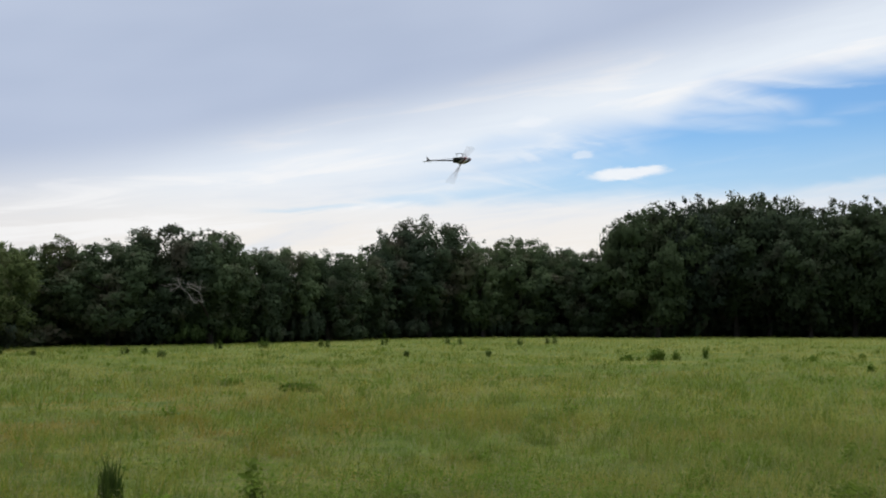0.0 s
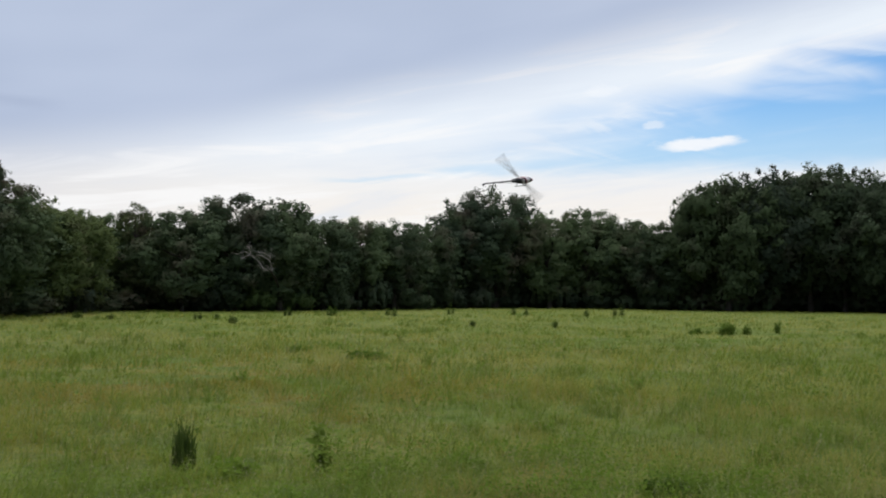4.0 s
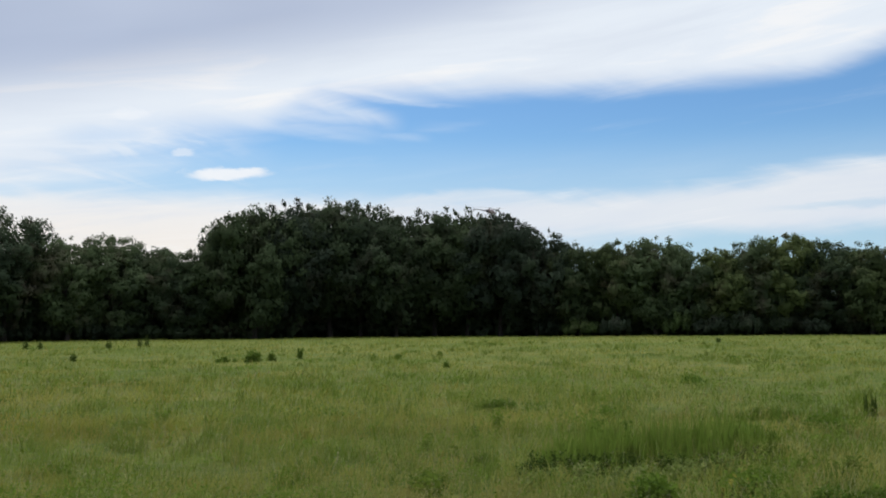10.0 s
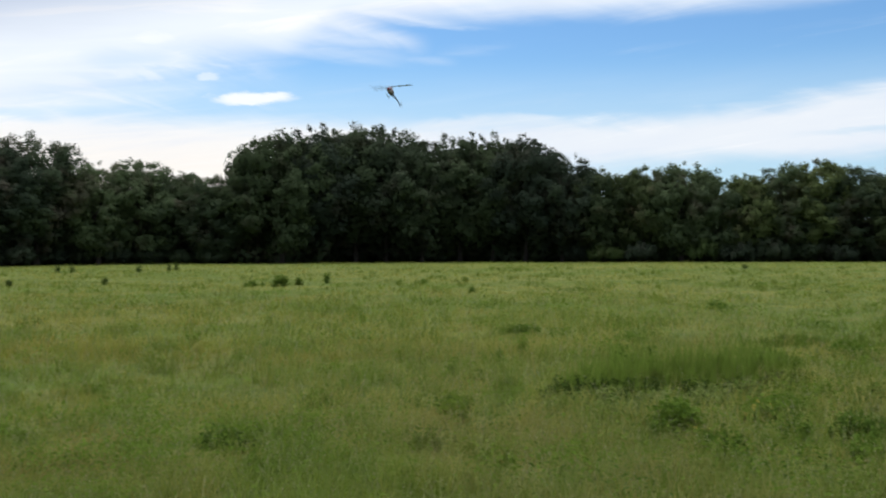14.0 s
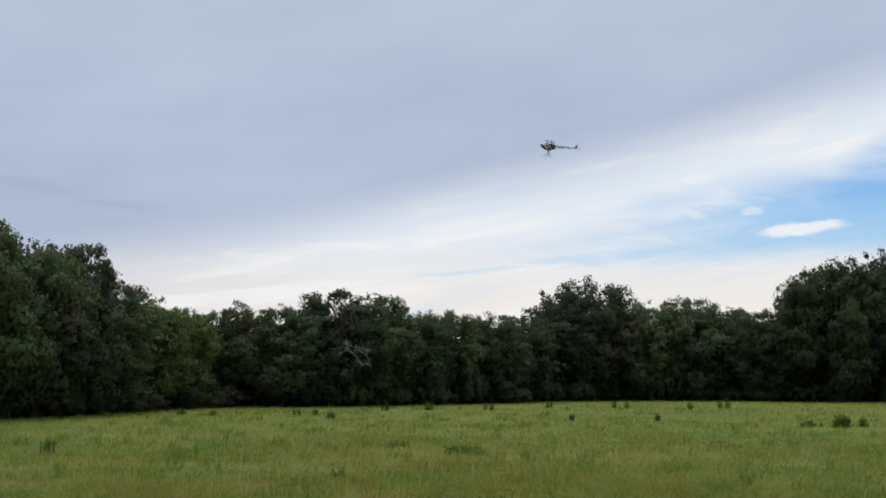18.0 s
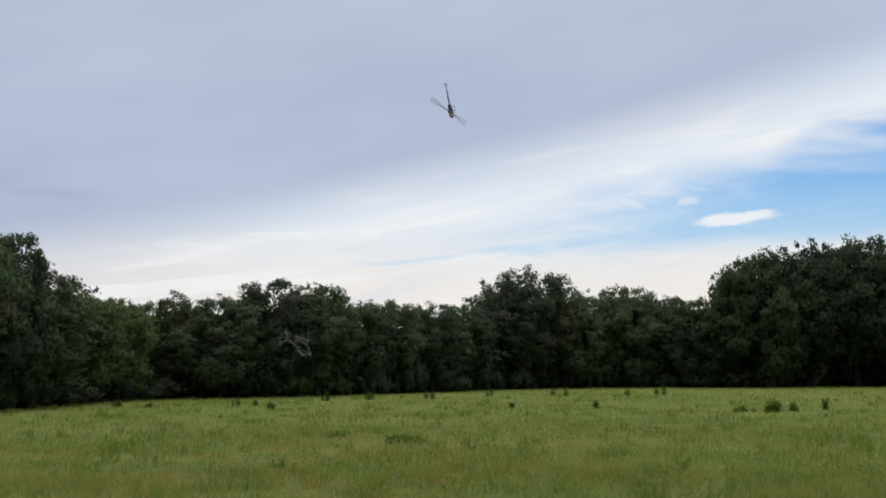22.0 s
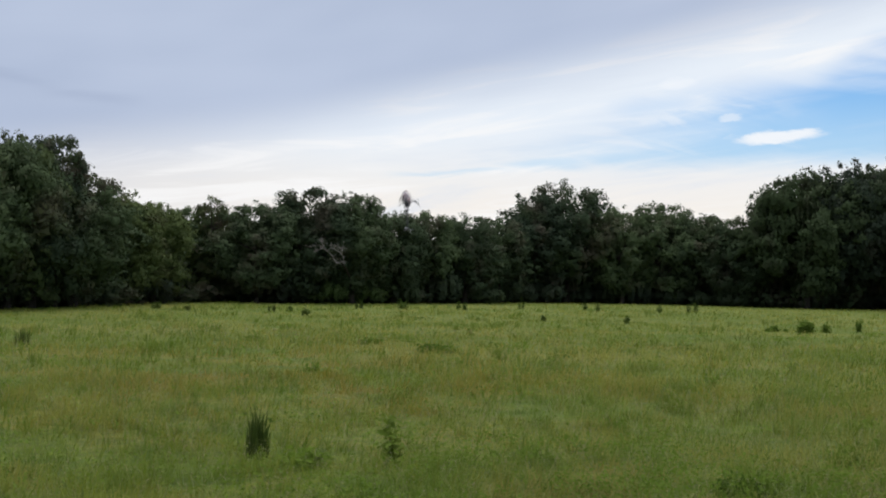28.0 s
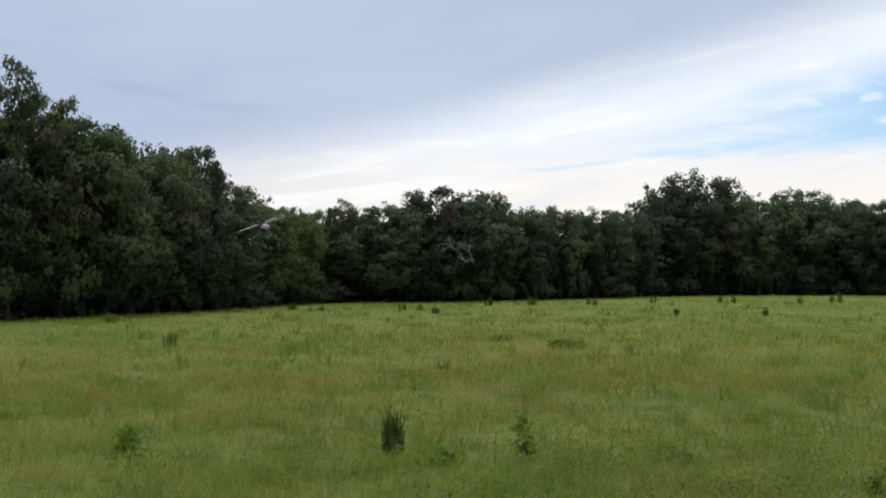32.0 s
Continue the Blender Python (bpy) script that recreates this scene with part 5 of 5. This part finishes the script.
def motions():
    # seconds, place, turn
    flight = [
        (0, 0.43, 22.85, 5.63, -125, 1, 0),
        (0.1, 0.10, 22.86, 5.57, -90, 3, 0),
        (0.2, -0.43, 22.87, 5.41, -50, 6, 1),
        (0.3, -0.84, 22.85, 5.41, -37, 7, 2),
        (0.4, -1.00, 22.82, 5.50, -57, 7, 2),
        (0.5, -1.09, 22.80, 5.58, -80, 5, 3),
        (0.6, -1.26, 22.78, 5.60, -93, 2, 3),
        (0.7, -1.54, 22.75, 5.61, -71, 1, 3),
        (0.8, -2.01, 22.72, 5.54, -41, 3, 4),
        (0.9, -2.48, 22.69, 5.36, -31, 8, 4),
        (1, -2.71, 22.67, 5.27, -41, 8, 5),
        (1.1, -2.88, 22.66, 5.20, -74, 10, 6),
        (1.2, -2.95, 22.67, 5.00, -114, 8, 6),
        (1.3, -3.16, 22.65, 4.85, -146, 3, 6),
        (1.4, -3.37, 22.62, 4.83, -136, 3, 7),
        (1.5, -3.56, 22.58, 4.85, -91, 0, 8),
        (1.8, -3.95, 22.50, 4.79, -72, 5, 10),
        (2, -3.59, 22.58, 4.52, -125, -2, 10),
        (2.2, -3.84, 22.52, 4.54, -87, -3, 10),
        (2.5, -4.17, 22.44, 4.53, -45, 6, 10),
        (3, -3.65, 21.71, 4.55, -87, 0, 7),
        (3.5, -2.11, 21.13, 4.32, -122, -3, 5),
        (4, 0.21, 20.45, 4.12, -67, -6, 2),
        (4.5, 2.68, 19.49, 3.92, -137, -10, -2),
        (4.7, 3.41, 19.47, 3.77, -122, -8, -4),
        (4.9, 4.72, 19.30, 3.66, -136, -7, -8),
        (5, 5.33, 19.19, 3.71, -140, -7, -10),
        (5.1, 6.20, 19.31, 3.88, -128, -8, -11),
        (5.3, 7.64, 19.65, 3.92, -151, -11, -14),
        (5.5, 8.82, 19.95, 4.47, -116, -19, -18),
        (5.7, 9.47, 19.84, 4.76, -44, -9, -20),
        (5.9, 10.42, 19.58, 4.76, -81, -8, -22),
        (6, 10.95, 19.43, 4.63, -131, -12, -23),
        (6.1, 11.62, 19.86, 4.64, -141, -11, -24),
        (6.3, 12.51, 20.88, 5.22, -86, -12, -26),
        (6.5, 13.14, 22.06, 5.73, -51, -14, -33),
        (6.7, 13.22, 22.69, 5.88, -21, -7, -39),
        (6.9, 13.55, 23.10, 6.43, 4, 3, -39),
        (7, 13.78, 23.21, 6.90, 12, 5, -39),
        (7.1, 14.08, 23.41, 7.55, 39, 9, -37),
        (7.3, 14.33, 23.85, 9.26, 94, 8, -33),
        (7.5, 14.25, 24.66, 10.24, 165, 5, -38),
        (7.7, 14.03, 25.92, 10.05, 177, 5, -48),
        (7.9, 14.28, 27.04, 9.41, 167, 8, -47),
        (8, 14.50, 27.50, 9.22, 157, 11, -45),
        (8.15, 15.08, 28.87, 9.48, 122, 8, -37),
        (8.3, 15.63, 30.31, 9.53, 87, 4, -32),
        (8.45, 15.97, 31.91, 9.31, 47, 2, -21),
        (8.6, 16.35, 33.46, 9.22, 11, 2, -16),
        (8.8, 16.92, 34.92, 9.04, 6, -6, -6),
        (9, 17.46, 36.26, 9.49, 5, -22, 13),
        (9.2, 17.63, 36.80, 9.75, -10, -39, 53),
        (9.4, 17.99, 37.32, 9.67, -21, -27, 113),
        (9.5, 18.16, 37.63, 9.43, -23, -19, 147),
        (9.6, 18.37, 37.92, 9.14, -16, -10, -167),
        (9.7, 18.62, 38.20, 8.81, -4, 1, -134),
        (9.85, 19.28, 38.57, 7.77, 3, 5, -94),
        (10, 19.88, 38.92, 6.79, 12, 10, -44),
        (10.2, 20.43, 38.97, 5.81, 19, 5, -14),
        (10.4, 21.12, 38.85, 5.62, 21, -1, -4),
        (10.6, 21.61, 38.82, 5.56, 26, -18, 11),
        (10.8, 22.23, 38.70, 5.53, 34, -17, 16),
        (11, 23.03, 38.52, 4.95, 18, -10, 4),
        (11.2, 23.41, 37.59, 4.83, 16, -1, -6),
        (11.4, 23.76, 36.66, 4.82, 8, -1, 3),
        (11.6, 23.69, 35.97, 5.02, 8, -8, 18),
        (11.8, 23.87, 35.17, 4.56, 7, -16, 34),
        (12, 23.73, 34.55, 4.34, 6, -24, 46),
        (12.2, 23.12, 33.36, 4.22, -5, -26, 68),
        (12.3, 22.81, 32.73, 4.62, -8, -2, 79),
        (12.4, 22.43, 32.13, 5.08, -75, 29, 76),
        (12.6, 21.06, 31.40, 5.50, -13, 35, 148),
        (12.8, 20.11, 30.85, 5.25, -7, -2, 160),
        (12.9, 19.48, 30.67, 5.14, -5, -2, -165),
        (13, 18.82, 30.50, 5.03, -2, -8, -137),
        (13.2, 16.86, 29.61, 5.11, -2, 0, -174),
        (13.4, 14.89, 28.66, 5.29, 7, 4, -168),
        (13.6, 13.09, 27.58, 5.34, -6, 22, 159),
        (13.8, 11.00, 26.58, 5.34, -6, 0, 165),
        (13.9, 10.14, 26.55, 5.73, -6, -12, -163),
        (14, 9.33, 26.44, 6.31, -2, -21, -131),
        (14.1, 8.43, 26.28, 7.13, 12, -37, -85),
        (14.2, 7.55, 26.03, 8.08, 22, -28, -37),
        (14.4, 6.36, 25.39, 9.36, 44, 20, -15),
        (14.5, 6.04, 25.20, 9.23, 66, 43, -11),
        (15, 4.97, 26.35, 9.71, 76, 10, -9),
        (15.4, 3.28, 27.37, 9.98, 137, -9, -8),
        (15.8, 1.21, 28.33, 10.15, 118, 0, -3),
        (16.2, -1.12, 29.03, 10.59, 59, 0, 0),
        (16.5, -2.88, 29.47, 10.84, 17, -3, 22),
        (16.7, -3.59, 29.33, 9.61, 10, -45, 16),
        (16.9, -4.40, 29.06, 8.59, -8, -38, 101),
        (16.95, -4.67, 28.96, 8.41, -19, -26, 158),
        (17, -4.94, 28.85, 8.22, -14, -11, -152),
        (17.2, -5.64, 27.60, 7.62, -25, -13, -104),
        (17.3, -5.53, 27.00, 7.64, 6, -3, -54),
        (17.4, -5.29, 26.39, 7.77, 18, 10, -5),
        (17.5, -4.55, 25.82, 8.08, 70, 36, 15),
        (17.6, -3.88, 25.83, 8.50, 85, 59, 23),
        (17.7, -3.15, 25.87, 8.71, 164, 82, 99),
        (17.8, -2.44, 25.93, 8.78, -142, 62, 175),
        (17.9, -1.95, 26.01, 8.61, -157, 35, -169),
        (18, -1.51, 26.11, 8.37, -178, -8, 166),
        (18.1, -1.27, 26.00, 8.01, 175, -53, 105),
        (18.2, -1.03, 25.91, 7.57, -147, -44, 35),
        (18.3, -0.79, 25.76, 7.35, -151, -35, 19),
        (18.4, -0.81, 25.61, 7.12, -142, -28, 12),
        (18.5, -1.09, 25.35, 7.30, -140, -58, 30),
        (18.6, -1.53, 25.01, 7.82, 51, -72, -170),
        (18.7, -1.78, 24.63, 8.38, 47, -55, -166),
        (18.8, -1.97, 24.24, 8.97, 41, -30, -173),
        (18.9, -1.88, 23.94, 9.28, 54, 14, -179),
        (19, -1.79, 23.71, 9.36, 44, 63, 168),
        (19.1, -1.75, 24.03, 9.36, -82, 77, 36),
        (19.2, -1.65, 24.35, 9.37, -96, 32, 8),
        (19.3, -1.69, 24.71, 9.22, -37, -9, 2),
        (19.4, -1.80, 25.09, 8.96, -10, -37, -2),
        (19.5, -1.89, 25.51, 8.56, -16, -46, 56),
        (19.6, -2.04, 25.92, 8.15, -24, -36, 106),
        (19.7, -2.25, 26.29, 7.83, -12, -13, 155),
        (19.8, -2.59, 26.62, 7.61, -13, -2, -170),
        (19.9, -2.75, 26.94, 7.46, -12, 0, -150),
        (20, -2.85, 27.23, 7.51, -5, 2, -100),
        (20.1, -2.99, 27.27, 7.49, 5, 11, -57),
        (20.2, -2.93, 27.29, 7.65, 17, 8, -14),
        (20.3, -2.81, 27.29, 7.94, 26, 12, 7),
        (20.4, -2.65, 27.25, 8.42, 53, 40, 11),
        (20.5, -2.61, 27.18, 8.90, 84, 71, 25),
        (20.6, -2.56, 27.13, 9.28, 153, 84, 99),
        (20.7, -2.53, 27.11, 9.55, -144, 61, 174),
        (20.8, -2.49, 27.16, 9.58, -153, 25, -178),
        (20.9, -2.73, 27.26, 9.32, -173, -15, -172),
        (21, -2.88, 27.38, 9.02, -139, -41, 145),
        (21.1, -3.11, 27.50, 8.85, -154, -37, 86),
        (21.2, -3.27, 27.62, 8.73, 175, -14, 39),
        (21.3, -3.39, 27.72, 8.70, 180, 0, 5),
        (21.4, -3.45, 27.76, 8.90, -161, -2, 5),
        (21.5, -3.39, 27.78, 9.25, -121, -58, 21),
        (21.6, -3.27, 27.79, 9.65, 29, -82, -99),
        (21.7, -3.01, 27.86, 9.85, 58, -52, -165),
        (21.8, -2.82, 27.91, 10.10, 52, 0, -169),
        (21.9, -2.84, 28.04, 10.01, 59, 52, -175),
        (22, -2.84, 28.21, 9.80, -71, 78, 45),
        (22.1, -2.42, 28.06, 9.53, -67, 45, 14),
        (22.2, -2.34, 27.94, 9.04, -42, 0, 6),
        (22.3, -2.22, 27.86, 8.38, -13, -34, 1),
        (22.4, -2.12, 27.77, 7.69, -23, -50, 54),
        (22.5, -2.29, 27.61, 7.18, -28, -38, 114),
        (22.6, -2.71, 27.38, 6.86, -13, -7, 167),
        (22.7, -2.81, 27.15, 6.67, -12, 5, -164),
        (22.8, -2.94, 26.91, 6.52, -8, -6, -114),
        (22.9, -2.84, 26.63, 6.68, 22, -21, -60),
        (22.95, -2.79, 26.50, 6.70, 38, -16, -28),
        (23, -2.74, 26.38, 6.73, 55, -21, 5),
        (23.1, -2.47, 26.34, 7.04, 60, 6, 7),
        (23.2, -2.62, 26.24, 7.46, 67, 45, 12),
        (23.3, -2.84, 26.16, 7.70, 104, 82, 46),
        (23.4, -3.11, 26.11, 7.78, -136, 69, 173),
        (23.5, -3.52, 26.06, 7.77, -141, 28, -175),
        (23.6, -3.80, 26.07, 7.55, -161, -8, -171),
        (23.7, -3.99, 26.11, 7.24, -158, -45, 179),
        (23.8, -4.10, 26.21, 6.66, -133, -55, 105),
        (23.85, -4.23, 26.22, 6.50, -153, -40, 83),
        (23.9, -4.37, 26.23, 6.35, -175, -31, 59),
        (24, -4.62, 26.20, 6.26, -168, -5, 8),
        (24.1, -5.16, 25.96, 6.46, -144, -12, 8),
        (24.2, -5.67, 25.66, 6.90, -105, -54, 2),
        (24.3, -6.25, 25.30, 7.46, 5, -84, -96),
        (24.4, -6.70, 25.02, 7.73, 57, -48, -163),
        (24.5, -6.76, 24.89, 7.72, 62, -2, -168),
        (24.8, -6.47, 24.15, 7.14, 52, 49, -173),
        (25.1, -6.34, 23.38, 6.47, -104, 79, 40),
        (25.4, -6.20, 22.57, 5.95, -115, 30, 18),
        (25.7, -5.85, 21.81, 5.46, -116, -30, 15),
        (26, -5.35, 21.04, 5.22, -120, -70, 9),
        (26.3, -4.30, 20.36, 5.14, 3, -79, -145),
        (26.5, -3.56, 19.90, 5.03, 3, -65, -155),
        (26.7, -1.55, 18.34, 5.08, -124, -72, 4),
        (26.9, -0.41, 16.78, 4.43, -114, -65, -1),
        (27, -0.32, 16.09, 4.11, -116, -60, -2),
        (27.1, -0.53, 16.19, 3.92, -120, -60, -3),
        (27.2, -1.12, 16.46, 3.55, 178, -67, 48),
        (27.25, -1.50, 16.58, 3.35, 114, -67, 74),
        (27.3, -1.89, 16.68, 3.15, 62, -59, 86),
        (27.4, -2.71, 17.04, 2.64, 23, -39, 97),
        (27.5, -3.62, 18.47, 2.27, 5, -26, 115),
        (27.6, -4.10, 19.23, 1.90, -22, -20, 126),
        (27.7, -4.36, 20.03, 2.04, -21, -29, 112),
        (27.8, -4.54, 20.83, 2.27, 20, -37, 104),
        (27.9, -4.49, 21.67, 2.91, 53, -47, 104),
        (28, -4.24, 22.51, 3.72, 99, -67, 106),
        (28.1, -3.53, 22.88, 4.54, -152, -81, 26),
        (28.2, -3.03, 23.23, 5.01, -118, -71, 2),
        (28.3, -3.13, 23.48, 5.50, -114, -80, -7),
        (28.4, -3.75, 23.43, 5.68, 8, -82, -150),
        (28.5, -4.60, 23.38, 5.55, 4, -58, -166),
        (28.6, -5.40, 23.31, 5.40, 8, -39, 172),
        (28.7, -5.84, 23.24, 5.58, 9, -42, 171),
        (28.8, -5.88, 23.22, 6.06, 5, -62, -165),
        (28.9, -5.59, 23.25, 6.62, 3, -82, -146),
        (29, -5.12, 23.33, 7.12, -114, -77, -7),
        (29.1, -4.72, 23.17, 7.47, -112, -74, -4),
        (29.2, -4.84, 22.94, 7.65, -82, -86, -48),
        (29.3, -5.36, 22.66, 7.65, 7, -77, -152),
        (29.4, -5.93, 22.39, 7.53, 3, -62, -161),
        (29.5, -6.26, 22.16, 7.48, 1, -61, -161),
        (29.6, -6.17, 22.00, 7.55, 4, -71, -155),
        (29.7, -5.77, 21.90, 7.73, -45, -85, -87),
        (29.8, -5.27, 21.85, 7.78, -111, -70, 0),
        (29.9, -4.97, 21.78, 7.72, -108, -66, 3),
        (30, -4.96, 21.64, 7.67, -110, -70, 1),
        (30.1, -5.46, 21.67, 7.51, -23, -84, -110),
        (30.2, -6.11, 21.72, 7.07, 2, -66, -153),
        (30.3, -6.67, 21.76, 6.63, 8, -49, -174),
        (30.4, -6.81, 21.87, 6.42, 4, -34, -179),
        (30.5, -6.70, 22.00, 6.48, 1, -56, -156),
        (30.6, -6.17, 22.26, 6.50, -23, -84, -109),
        (30.7, -5.48, 22.51, 6.63, -113, -65, 5),
        (30.8, -5.03, 22.75, 6.48, -110, -58, 7),
        (30.9, -4.76, 22.96, 6.29, -111, -56, 8),
        (31, -4.82, 23.10, 6.03, -115, -60, 7),
        (31.1, -5.34, 23.44, 5.84, -118, -66, 4),
        (31.2, -6.11, 23.75, 5.33, -156, -76, 38),
        (31.3, -6.94, 24.04, 4.62, 115, -65, 99),
        (31.4, -7.22, 24.45, 3.98, 34, -45, 105),
        (31.5, -8.51, 24.50, 3.49, 19, -33, 96),
        (31.6, -9.24, 24.47, 3.10, 7, -30, 94),
        (31.7, -10.05, 24.37, 3.03, 2, -30, 91),
        (31.8, -10.87, 24.24, 3.05, 8, -32, 100),
        (31.9, -11.61, 24.11, 3.07, -3, -31, 97),
        (32, -12.22, 24.03, 3.20, -9, -29, 88),
    ]
    walk(HELI, [(t, pose(x, y, z, a, b, c)) for t, x, y, z, a, b, c in flight])
    # the main rotor's turned angle at whole seconds, in degrees
    spin = [(0, 113), (1, 2627), (2, 5189), (5, 12875), (6, 15379), (7, 17920), (8, 20493), (9, 23091), (10, 25757), (11, 28410), (12, 31064), (13, 33679), (14, 36264), (17, 43990), (18, 46510), (19, 49128), (20, 51676), (21, 54234), (22, 56833), (23, 59466), (24, 61986), (27, 69660), (28, 72303), (29, 75005), (30, 77637), (31, 80289), (32, 82916)]
    angles = np.interp(np.arange(961) / 30, [t for t, _ in spin], [a for _, a in spin])
    walk(ROTOR, [(k / 30, pose(0, 0, 0.155, 0, 0, float(a))) for k, a in enumerate(angles)])
    walk(TAIL_ROTOR, [(k / 30, pose(-0.86, 0.045, 0.012, 0, 86 * k, 0)) for k in range(961)])


motions()
